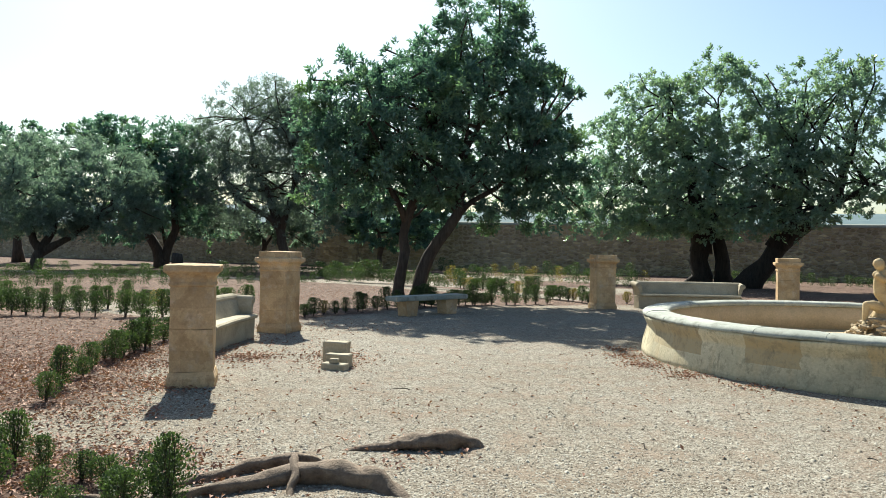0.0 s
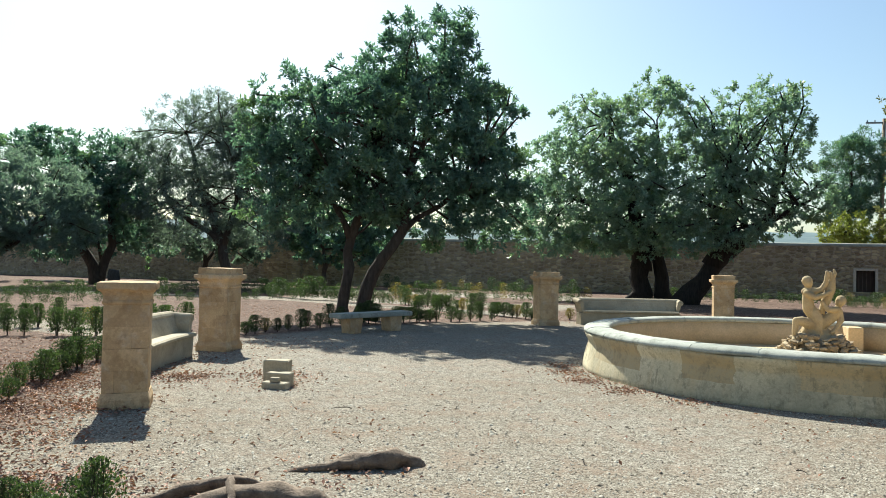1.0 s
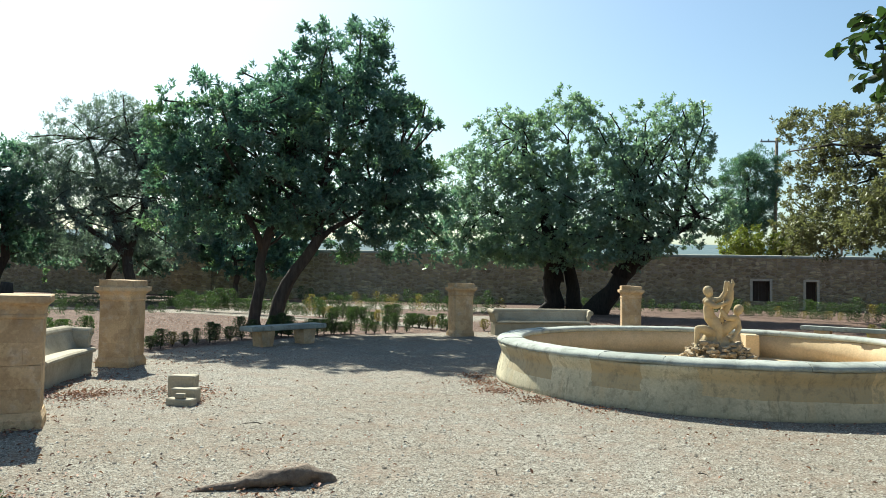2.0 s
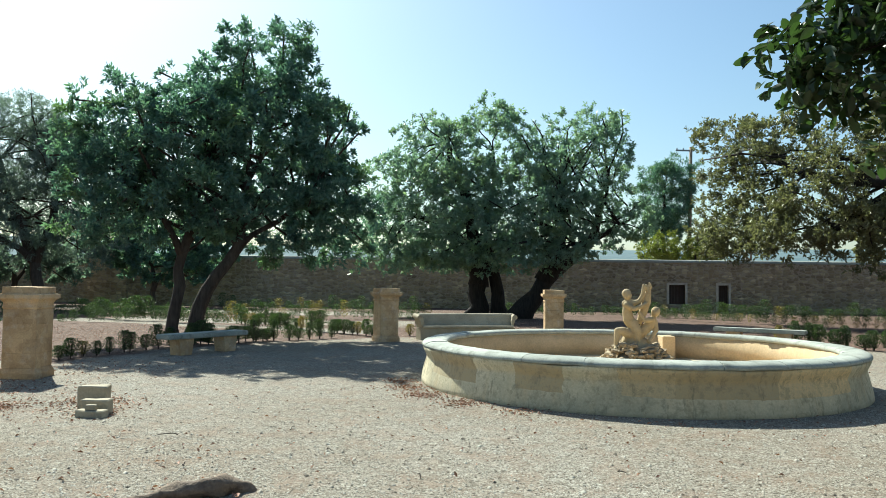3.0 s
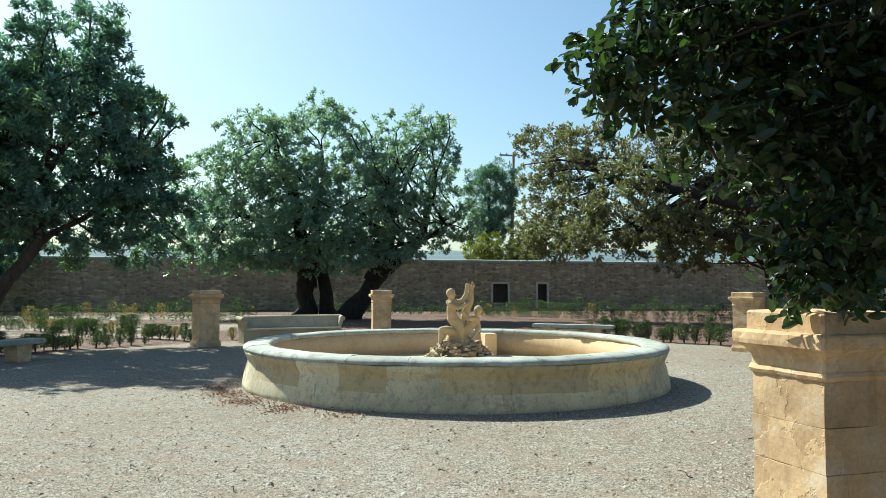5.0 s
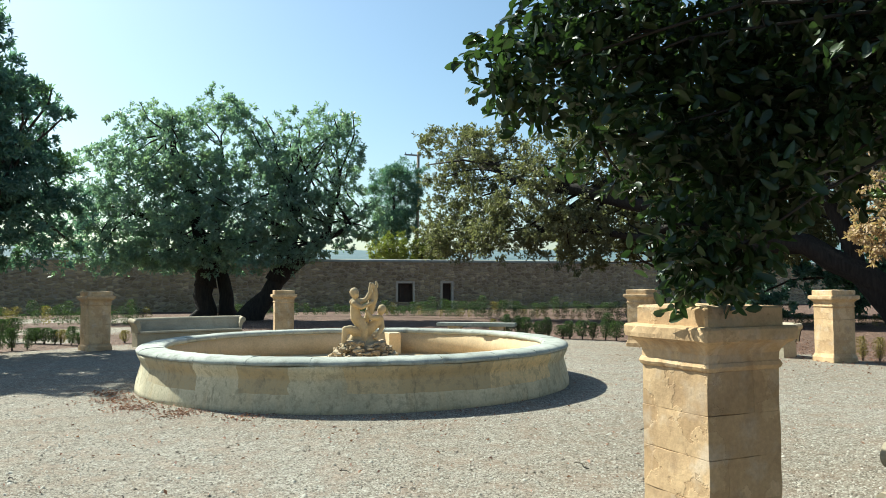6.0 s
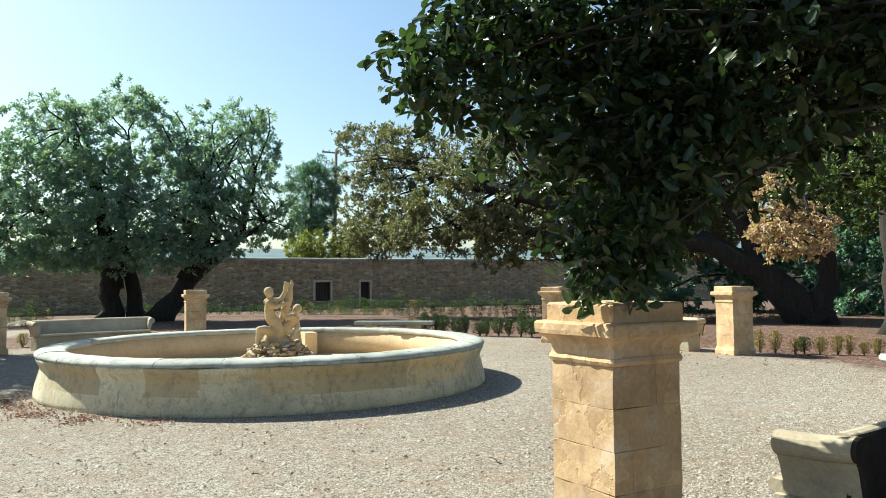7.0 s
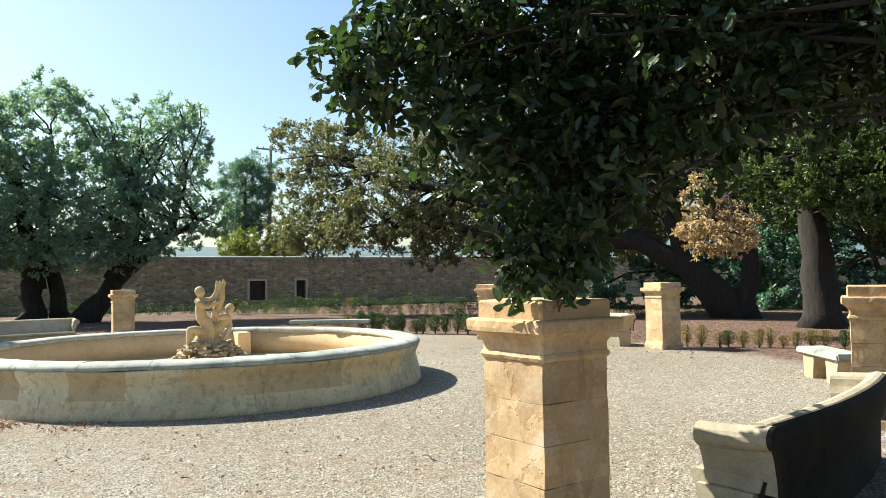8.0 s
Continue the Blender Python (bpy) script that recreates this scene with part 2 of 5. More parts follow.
# start x, y, direction x, y, half width, where along it the path begins and ends
PATHS = [
    (-5.4, 4.9, -0.79, -0.61, 0.75, -1.6, 30.0),
    (-8.4, 13.0, -0.96, 0.27, 0.9, 0.0, 30.0),
    (-4.4, 24.8, -0.93, 0.37, 0.8, -1.0, 14.0),
    (-40.0, 41.5, 1.0, -0.02, 0.9, 0.0, 37.0),
    (-45.0, 28.0, 0.98, 0.06, 0.8, 0.0, 26.0),
    (-3.0, 29.8, -0.99, 0.14, 1.9, 0.0, 13.0),
    (-3.0, 38.6, -1.0, 0.05, 1.8, 0.0, 15.0),
]
gravel_ground = ground_material()


def simple(name, light, dark, scale=6.0, rough=0.8, bump_s=0.3, stretch=None, metal=0.0, piece=0.0):
    m, nt, b = material(name)
    vec = coords(nt, world_space=stretch is None)
    if stretch:
        mp = nt.nodes.new("ShaderNodeMapping")
        mp.inputs["Scale"].default_value = stretch
        nt.links.new(vec, mp.inputs["Vector"])
        vec = mp.outputs[0]
    n = noise_tex(nt, vec, scale, 6, 0.65)
    f = noise_tex(nt, vec, scale * 6, 4, 0.65)
    col = ramp(nt, n, [(0.3, dark), (0.7, light)])
    col = mix(nt, 0.35, col, ramp(nt, f, [(0.3, (0.4, 0.4, 0.4)), (0.7, (1, 1, 1))]), "MULTIPLY")
    if piece:
        col = per_piece(nt, col, piece)
    nt.links.new(col, b.inputs["Base Color"])
    b.inputs["Roughness"].default_value = rough
    b.inputs["Metallic"].default_value = metal
    bump(nt, b, calc(nt, "ADD", n, f), bump_s, 0.02)
    return m


bark = simple("grey_brown_bark", (0.10, 0.078, 0.062), (0.028, 0.022, 0.018), 2.2, 0.95, 1.0, (6.0, 6.0, 1.1))
dark_bark = simple("dark_ridged_bark", (0.044, 0.035, 0.028), (0.009, 0.007, 0.006), 2.4, 0.95, 1.0, (6.0, 6.0, 0.9))
root_bark = simple("weathered_root_bark", (0.300, 0.225, 0.161), (0.105, 0.072, 0.052), 9.0, 0.9, 0.8)
twig_bark = simple("dark_twig_bark", (0.05, 0.042, 0.034), (0.02, 0.017, 0.014), 6.0, 0.9, 0.5)
pale_bark = simple("pale_tan_bark", (0.42, 0.33, 0.23), (0.26, 0.19, 0.13), 6.0, 0.9, 0.6)
dark_door = simple("dark_stained_boards", (0.05, 0.03, 0.022), (0.025, 0.016, 0.012), 3.0, 0.7, 0.3)
door_frame_stone = simple("pale_door_surround", (0.70, 0.63, 0.52), (0.54, 0.48, 0.39), 4.0, 0.9, 0.3)
weathered_pole = simple("weathered_timber", (0.34, 0.26, 0.18), (0.18, 0.13, 0.09), 5.0, 0.85, 0.4)
steel = simple("dull_steel", (0.3, 0.3, 0.3), (0.18, 0.18, 0.18), 8.0, 0.45, 0.1, metal=0.9)


def leaf_material(name, light, dark, gloss=0.45, translucent=0.3, warm=0.0):
    m, nt, b = material(name)
    geo = nt.nodes.new("ShaderNodeNewGeometry")
    n = noise_tex(nt, geo.outputs["Position"], 1.1, 3, 0.6)
    rnd = geo.outputs["Random Per Island"]
    fac = calc(nt, "ADD", calc(nt, "MULTIPLY", rnd, 0.6), calc(nt, "MULTIPLY_ADD", n, 1.2, -0.4))
    col = ramp(nt, fac, [(0.1, dark), (0.9, light)])
    patch = ramp(nt, noise_tex(nt, geo.outputs["Position"], 0.75, 3, 0.55), [(0.5, (0, 0, 0)), (0.68, (1, 1, 1))])
    col = mix(nt, calc(nt, "MULTIPLY", patch, warm), col, mix(nt, 1.0, col, (1.5, 1.2, 0.45), "MULTIPLY"))
    nt.links.new(col, b.inputs["Base Color"])
    b.inputs["Roughness"].default_value = gloss
    b.inputs["Specular IOR Level"].default_value = 0.5
    tr = nt.nodes.new("ShaderNodeBsdfTranslucent")
    nt.links.new(mix(nt, 1.0, col, (1.0, 1.12, 0.72), "MULTIPLY"), tr.inputs["Color"])
    ms = nt.nodes.new("ShaderNodeMixShader")
    ms.inputs[0].default_value = translucent
    nt.links.new(b.outputs[0], ms.inputs[1])
    nt.links.new(tr.outputs[0], ms.inputs[2])
    nt.links.new(ms.outputs[0], nt.nodes["Material Output"].inputs["Surface"])
    return m


carob_leaf = leaf_material("dark_carob_leaf", (0.172, 0.300, 0.252), (0.068, 0.132, 0.120), 0.34, 0.48, 0.6)
evergreen_leaf = leaf_material("grey_green_leaf", (0.268, 0.385, 0.312), (0.172, 0.256, 0.212), 0.32, 0.50, 0.4)
olive_leaf = leaf_material("olive_leaf", (0.257, 0.344, 0.325), (0.117, 0.172, 0.163), 0.4, 0.52)
dull_leaf = leaf_material("dull_brown_green_leaf", (0.234, 0.293, 0.284), (0.105, 0.140, 0.139), 0.45, 0.52)
autumn_leaf = leaf_material("bronze_green_leaf", (0.25, 0.235, 0.125), (0.09, 0.098, 0.055), 0.38, 0.45)
dry_leaf = leaf_material("dry_tan_leaf", (0.58, 0.42, 0.26), (0.34, 0.22, 0.12), 0.7, 0.35)
glossy_leaf = leaf_material("glossy_dark_leaf", (0.058, 0.100, 0.032), (0.013, 0.024, 0.010), 0.36, 0.34)
fresh_leaf = leaf_material("fresh_green_leaf", (0.14, 0.185, 0.05), (0.03, 0.05, 0.018), 0.4, 0.35)
box_leaf = leaf_material("box_leaf", (0.09, 0.135, 0.045), (0.026, 0.046, 0.018), 0.6, 0.38)
yellow_leaf = leaf_material("yellow_green_leaf", (0.36, 0.38, 0.08), (0.14, 0.17, 0.04), 0.5, 0.4)
yellowed_box_leaf = leaf_material("yellowing_box_leaf", (0.34, 0.26, 0.08), (0.13, 0.11, 0.035), 0.5, 0.35)
fallen_leaf = leaf_material("fallen_brown_leaf", (0.42, 0.21, 0.135), (0.14, 0.06, 0.04), 0.7, 0.12)


# ---- mesh helpers ----
def mesh_object(name, bm, mat, smooth=False):
    me = bpy.data.meshes.new(name)
    bm.normal_update()
    bm.to_mesh(me)
    bm.free()
    me.materials.append(mat)
    if smooth:
        me.polygons.foreach_set("use_smooth", [True] * len(me.polygons))
    return new(name, me)


def part(name, bm, mat, parent, label="", smooth=False):
    ob = mesh_object(name, bm, mat, smooth)
    ob.parent = parent
    return tagged(ob, label)


def array_mesh(name, verts, faces, mat, smooth=False):
    """A mesh from numpy arrays: verts (n, 3), faces (m, k) all of k corners."""
    me = bpy.data.meshes.new(name)
    k = faces.shape[1]
    me.vertices.add(len(verts))
    me.vertices.foreach_set("co", np.ascontiguousarray(verts, np.float32).ravel())
    me.loops.add(faces.size)
    me.loops.foreach_set("vertex_index", np.ascontiguousarray(faces, np.int32).ravel())
    me.polygons.add(len(faces))
    me.polygons.foreach_set("loop_start", np.arange(0, faces.size, k, dtype=np.int32))
    me.update(calc_edges=True)
    me.materials.append(mat)
    if smooth:
        me.polygons.foreach_set("use_smooth", np.ones(len(faces), bool))
    return me


def empty(name, m=None):
    ob = new(name)
    if m is not None:
        ob.matrix_basis = m
    return ob


def rough_up(bm, amount, scale, seed=0.0):
    """Uneven, worn faces: shift every vertex by smooth noise."""
    for v in bm.verts:
        p = v.co * scale + Vector((seed, seed * 1.7, seed * 0.6))
        v.co += noise.noise_vector(p) * amount


def box_bm(bm, x0, x1, y0, y1, z0, z1, bevel=0.0, seg=1):
    r = bmesh.ops.create_cube(bm, size=1.0, matrix=Matrix.LocRotScale(((x0 + x1) / 2, (y0 + y1) / 2, (z0 + z1) / 2), None, (x1 - x0, y1 - y0, z1 - z0)))
    if bevel:
        edges = {e for v in r["verts"] for e in v.link_edges}
        bmesh.ops.bevel(bm, geom=list(edges), offset=bevel, segments=seg, affect="EDGES")
    return bm


def cuboid(x0, x1, y0, y1, z0, z1, bevel=0.0, seg=1):
    return box_bm(bmesh.new(), x0, x1, y0, y1, z0, z1, bevel, seg)


def square_loft(rings, n=6, corner=0.012):
    """Square rings (half width, z) joined into a closed moulded block, with softened corners."""
    bm = bmesh.new()
    rows = []
    for half, z in rings:
        pts = []
        for k in range(4):
            c, s = round(math.cos(k * math.pi / 2)), round(math.sin(k * math.pi / 2))
            for i in range(n + 1):
                t = -1 + 2 * i / n
                y = t * (half - corner)
                pts.append(bm.verts.new((c * half - s * y, s * half + c * y, z)))
        rows.append(pts)
    for a, b in zip(rows, rows[1:]):
        m = len(a)
        for i in range(m):
            bm.faces.new((a[i], a[(i + 1) % m], b[(i + 1) % m], b[i]))
    bm.faces.new(rows[0][::-1])
    bm.faces.new(rows[-1])
    return bm


def tube(bm, pts, radii, sides=8, wobble=0.0):
    """A tapered limb along points."""
    pts = [Vector(p) for p in pts]
    rows, side = [], None
    for i, p in enumerate(pts):
        d = (pts[min(i + 1, len(pts) - 1)] - pts[max(i - 1, 0)]).normalized()
        if side is None:
            side = d.orthogonal().normalized()
        side = (side - d * side.dot(d)).normalized()
        up = d.cross(side)
        ring = []
        for k in range(sides):
            a = 2 * math.pi * k / sides
            r = radii[i] * (1 + wobble * noise.noise(p * 2.3 + Vector((math.cos(a), math.sin(a), i * 0.37))))
            ring.append(bm.verts.new(p + (side * math.cos(a) + up * math.sin(a)) * r))
        rows.append(ring)
    for a, b in zip(rows, rows[1:]):
        for k in range(sides):
            bm.faces.new((a[k], a[(k + 1) % sides], b[(k + 1) % sides], b[k]))
    bm.faces.new(rows[0][::-1])
    bm.faces.new(rows[-1])
    return bm


def bend(a, b, sag=0.0, n=5, jitter=0.0, rng=random):
    """Points from a to b, bowed and uneven."""
    a, b = Vector(a), Vector(b)
    out = []
    for i in range(n + 1):
        t = i / n
        p = a.lerp(b, t) + Vector((0, 0, sag * 4 * t * (1 - t)))
        if 0 < i < n and jitter:
            p += Vector((rng.uniform(-1, 1), rng.uniform(-1, 1), rng.uniform(-0.6, 0.6))) * jitter
        out.append(p)
    return out


def leaf_mesh(name, centres, along, normal, length, width, mat, fold=0.15):
    """Many small leaves, each a folded lozenge of two faces."""
    n = len(centres)
    along = along / np.maximum(np.linalg.norm(along, axis=1, keepdims=True), 1e-6)
    side = np.cross(normal, along)
    side /= np.maximum(np.linalg.norm(side, axis=1, keepdims=True), 1e-6)
    up = np.cross(along, side)
    length, width = length.reshape(-1, 1), width.reshape(-1, 1)
    base = centres - along * length * 0.5
    tip = centres + along * length * 0.5 - up * length * 0.12
    mid = centres + along * length * 0.05
    left = mid + side * width * 0.5 + up * width * fold
    right = mid - side * width * 0.5 + up * width * fold
    verts = np.stack([base, right, tip, left], 1).reshape(-1, 3)
    i = np.arange(n)[:, None] * 4
    faces = np.concatenate([i + [[0, 1, 2]], i + [[0, 2, 3]]], 0)
    return array_mesh(name, verts, faces, mat)


def unit(rng, n):
    v = rng.normal(size=(n, 3))
    return v / np.linalg.norm(v, axis=1, keepdims=True)


def crown_points(rng, blobs, clusters, shell=0.55, gaps=0.75, stray=0.28):
    """Cluster centres in the blobs (centre, radii), denser towards each surface, with uneven outline."""
    vol = np.array([b[1][0] * b[1][1] * b[1][2] for b in blobs]) ** 0.75
    pick = rng.choice(len(blobs), clusters, p=vol / vol.sum())
    c = np.array([b[0] for b in blobs])[pick]
    r = np.array([b[1] for b in blobs])[pick]
    d = unit(rng, clusters)
    rad = np.where(rng.random(clusters) < shell, rng.uniform(0.8, 1.02, clusters), rng.random(clusters) ** 0.45)
    lump = 1 + 0.16 * np.sin(d[:, 0] * 7 + pick * 2.1) * np.cos(d[:, 1] * 6 + pick) + 0.1 * np.sin(d[:, 2] * 11 + pick * 3.3)
    rad = rad + (rng.random(clusters) < 0.16) * rng.uniform(0.05, stray, clusters)
    p = c + d * r * (rad * lump)[:, None]
    k = 2.6 / np.maximum(r.mean(1), 0.3)
    hole = np.sin(p[:, 0] * k + 1.3) * np.sin(p[:, 1] * k * 1.1 + 0.4) + np.sin(p[:, 2] * k * 1.2 + 2.0) * np.sin(p[:, 0] * k * 0.7 + p[:, 1] * k * 0.8)
    keep = hole > -gaps
    return p[keep], d[keep]


def crown(rng, blobs, clusters, per, spread, length, width, mat, name="crown", droop=0.0, shell=0.55, tufts=3):
    """Boughs of leaf tufts: each bough a rounded clump, its tufts on the outer side, their leaves spreading from the twig's tip."""
    boughs = max(8, clusters // tufts)
    bc, bd = crown_points(rng, blobs, boughs, shell, 0.95, 0.12)
    boughs = len(bc)
    pick = rng.integers(0, boughs, clusters)
    size = spread * rng.uniform(0.7, 1.7, boughs)
    d = unit(rng, clusters) + bd[pick] * 0.55 + [0, 0, 0.25 - droop]
    d /= np.linalg.norm(d, axis=1, keepdims=True)
    out = (rng.random(clusters) < 0.06) * rng.uniform(0.2, 0.55, clusters)
    cc = bc[pick] + d * (size[pick] * (rng.uniform(0.55, 1.05, clusters) + out))[:, None] * [1.0, 1.0, 0.8]
    axis = d + unit(rng, clusters) * 0.55 + [0, 0, 0.3 - droop]
    axis /= np.linalg.norm(axis, axis=1, keepdims=True)
    rep = np.repeat(np.arange(clusters), per)
    n = len(rep)
    along = axis[rep] * 0.75 + unit(rng, n) * 0.9
    along /= np.linalg.norm(along, axis=1, keepdims=True)
    L = length * rng.uniform(0.65, 1.25, n)
    pos = cc[rep] - axis[rep] * rng.random((n, 1)) * spread * 0.7 + along * L[:, None] * 0.55 + rng.normal(size=(n, 3)) * spread * 0.06
    nrm = unit(rng, n) + axis[rep] * 0.4 + [0, 0, 0.5]
    return leaf_mesh(name, pos, along, nrm, L, width / length * L, mat), cc


def tree(name, base, stems, blobs, clusters, per, spread, length, width, leaf, wood, seed, label, category="tree", droop=0.0, twigs=90, shell=0.55, tufts=3):
    """A tree: trunk and limbs in one tapered mesh, and a crown of leaf sprays round the limbs' ends."""
    rng = np.random.default_rng(seed)
    rr = random.Random(seed)
    root = empty(name, pose(*base))
    me, cc = crown(rng, blobs, clusters, per, spread, length, width, leaf, droop=droop, shell=shell, tufts=tufts)
    c = new("crown", me)
    c.parent = root
    bm = bmesh.new()
    ends = []
    for pts, r0, r1 in stems:
        n = len(pts) - 1
        fine = []
        for a, b in zip(pts, pts[1:]):
            fine += bend(a, b, 0, 3, 0.06 * (Vector(b) - Vector(a)).length, rr)[:-1]
        fine.append(Vector(pts[-1]))
        radii = [r0 * (1 - i / (len(fine) - 1)) ** 0.8 + r1 * (i / (len(fine) - 1)) for i in range(len(fine))]
        radii[0] *= 1.35
        tube(bm, fine, radii, 10, 0.25)
        ends += fine[len(fine) // 2:]
    for i in range(twigs):
        q = Vector(cc[rr.randrange(len(cc))])
        p = min(rr.sample(ends, min(4, len(ends))), key=lambda e: (e - q).length)
        d = (q - p).length
        if d > 0.3:
            tube(bm, bend(p, q, 0.05 * d, 4, 0.07 * d, rr), [0.012 * d + 0.02 - 0.0024 * d * k * 1.1 for k in range(5)], 5)
    part("trunk", bm, wood, root, smooth=True)
    return tagged(root, label, category)


# ---- the setting ----
def ground_sheet():
    """One sheet to the horizon, finer near the court."""
    def axis(far, near, step):
        a = list(np.arange(-near, near + step, step))
        out, d = [], step
        p = near
        while p < far:
            d *= 1.5
            p += d
            out.append(p)
        return [-q for q in reversed(out)] + a + out
    xs, ys = axis(4000, 60, 1.0), axis(4000, 60, 1.0)
    X, Y = np.meshgrid(xs, ys, indexing="ij")
    Z = 0.03 * np.sin(X * 0.9 + 1.3) * np.cos(Y * 0.7) * np.clip((np.hypot(X - FC.x, Y - FC.y) - 11) / 6, 0, 1)
    V = np.stack([X, Y, Z], -1).reshape(-1, 3)
    n = len(ys)
    i = (np.arange(len(xs) - 1)[:, None] * n + np.arange(n - 1)[None]).ravel()[:, None]
    F = i + np.array([[0, n, n + 1, 1]])
    return tagged(new("ground", array_mesh("ground", V, F, gravel_ground, True)), "pale gravel court with leaf-strewn earth beds around it", "ground", kind="structure")


ground_sheet()

WALL_Y, WALL_TOP = 50.0, 3.3


def rough_wall(name, x0, x1, y0, y1, top, holes=(), label=""):
    """A masonry wall along x with openings (x0, x1, z0, z1) cut through, under a rounded coping."""
    cuts_x = sorted({x0, x1, *(v for h in holes for v in h[:2])})
    cuts_z = sorted({-0.3, top, *(v for h in holes for v in h[2:])})
    bm = bmesh.new()
    for a, b in zip(cuts_x, cuts_x[1:]):
        for c, d in zip(cuts_z, cuts_z[1:]):
            if any(h[0] <= a and b <= h[1] and h[2] <= c and d <= h[3] for h in holes):
                continue
            box_bm(bm, a, b, y0, y1, c, d)
    bmesh.ops.remove_doubles(bm, verts=bm.verts, dist=1e-4)
    w = tagged(mesh_object(name, bm, wall_masonry), label or "old coursed rubble garden wall in shade", "wall", kind="structure")
    bm = bmesh.new()
    n = max(2, int((x1 - x0) / 0.8))
    rows = []
    prof = [(-0.07, -0.06), (-0.07, 0.03), (0.06, 0.12), (0.5, 0.16), (0.94, 0.12), (1.07, 0.03), (1.07, -0.06)]
    for i in range(n + 1):
        x = x0 + (x1 - x0) * i / n
        rows.append([bm.verts.new((x, y0 + (y1 - y0) * u, top + h + 0.03 * noise.noise(Vector((x * 0.5, u, 3.0))))) for u, h in prof])
    for a, b in zip(rows, rows[1:]):
        for k in range(len(prof)):
            bm.faces.new((a[k], b[k], b[(k + 1) % len(prof)], a[(k + 1) % len(prof)]))
    bm.faces.new(rows[0])
    bm.faces.new(rows[-1][::-1])
    part("coping", bm, wall_cap, w, "weathered grey mortar coping")
    return w


DOORS = [(12.3, 13.34, 0.5, 1.79), (15.52, 16.17, 0.0, 1.79)]
rough_wall("wall_north", -24.4, 95.0, WALL_Y, WALL_Y + 0.55, WALL_TOP, DOORS)
rough_wall("wall_northwest", -95.0, -27.4, WALL_Y + 1.5, WALL_Y + 2.05, 3.1)
rough_wall("wall_buttress", -27.4, -24.4, WALL_Y - 0.5, WALL_Y + 2.0, 4.0, (), "tall rubble masonry buttress of the garden wall")
for x0, x1, z0, z1 in DOORS:
    d = empty("door_1" if z0 == 0 else "window_1", pose((x0 + x1) / 2, WALL_Y, z0))
    w, h = (x1 - x0) / 2, z1 - z0
    bm = bmesh.new()
    for k in range(5):
        a = -w + 2 * w * k / 5
        box_bm(bm, a + 0.006, a + 2 * w / 5 - 0.006, 0.22, 0.28, 0.0, h)
    part("leaf", bm, dark_door, d, "closed dark boarded leaf")
    bm = bmesh.new()
    box_bm(bm, -w - 0.16, -w, -0.03, 0.2, 0, h + 0.14, 0.012)
    box_bm(bm, w, w + 0.16, -0.03, 0.2, 0, h + 0.14, 0.012)
    box_bm(bm, -w, w, -0.03, 0.2, h, h + 0.14, 0.012)
    part("surround", bm, door_frame_stone, d, "pale dressed stone surround")
    tagged(d, "dark boarded opening with pale stone surround in the garden wall", "door" if z0 == 0 else "window", kind="structure")

# wall pieces that close the garden beside and behind the camera
for nm, x0, x1, y0, y1 in (("wall_east", 95.0, 95.6, -60.0, 50.55), ("wall_west", -95.6, -95.0, -60.0, 52.05), ("wall_south", -95.0, 95.0, -60.6, -60.0)):
    tagged(mesh_object(nm, cuboid(x0, x1, y0, y1, -0.3, 3.0), wall_masonry), "old rubble garden wall", "wall", kind="structure")


def far_hills():
    """Low hills and plain far beyond the wall, the haze painted into their colour."""
    m, nt, b = material("haze_tinted_far_land")
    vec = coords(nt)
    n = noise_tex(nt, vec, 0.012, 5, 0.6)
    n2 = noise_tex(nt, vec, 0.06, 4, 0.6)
    # blue-green base colour stands in for distance haze
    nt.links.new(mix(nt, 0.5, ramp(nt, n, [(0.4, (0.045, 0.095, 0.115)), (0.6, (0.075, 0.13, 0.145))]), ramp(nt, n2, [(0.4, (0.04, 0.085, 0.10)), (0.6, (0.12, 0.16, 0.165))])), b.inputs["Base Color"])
    b.inputs["Roughness"].default_value = 1.0
    bm = bmesh.new()
    rows = []
    for i in range(241):
        a = radians(-120 + i)
        row = []
        for k, (r, h) in enumerate(((900, 0), (1150, 44), (1400, 62), (1650, 74), (1900, 93), (2100, 40), (2200, 0))):
            hh = h * (1 + 0.10 * noise.noise(Vector((a * 6, k * 0.7, 0))) + 0.035 * noise.noise(Vector((a * 60, k, 4))))
            row.append(bm.verts.new((r * math.sin(a), r * math.cos(a), hh - 1)))
        rows.append(row)
    for a, b2 in zip(rows, rows[1:]):
        for k in range(len(a) - 1):
            bm.faces.new((a[k], a[k + 1], b2[k + 1], b2[k]))
    tagged(mesh_object("backdrop", bm, m, True), "hills far beyond the wall, tinted blue-green for haze", "hills", kind="structure")


far_hills()


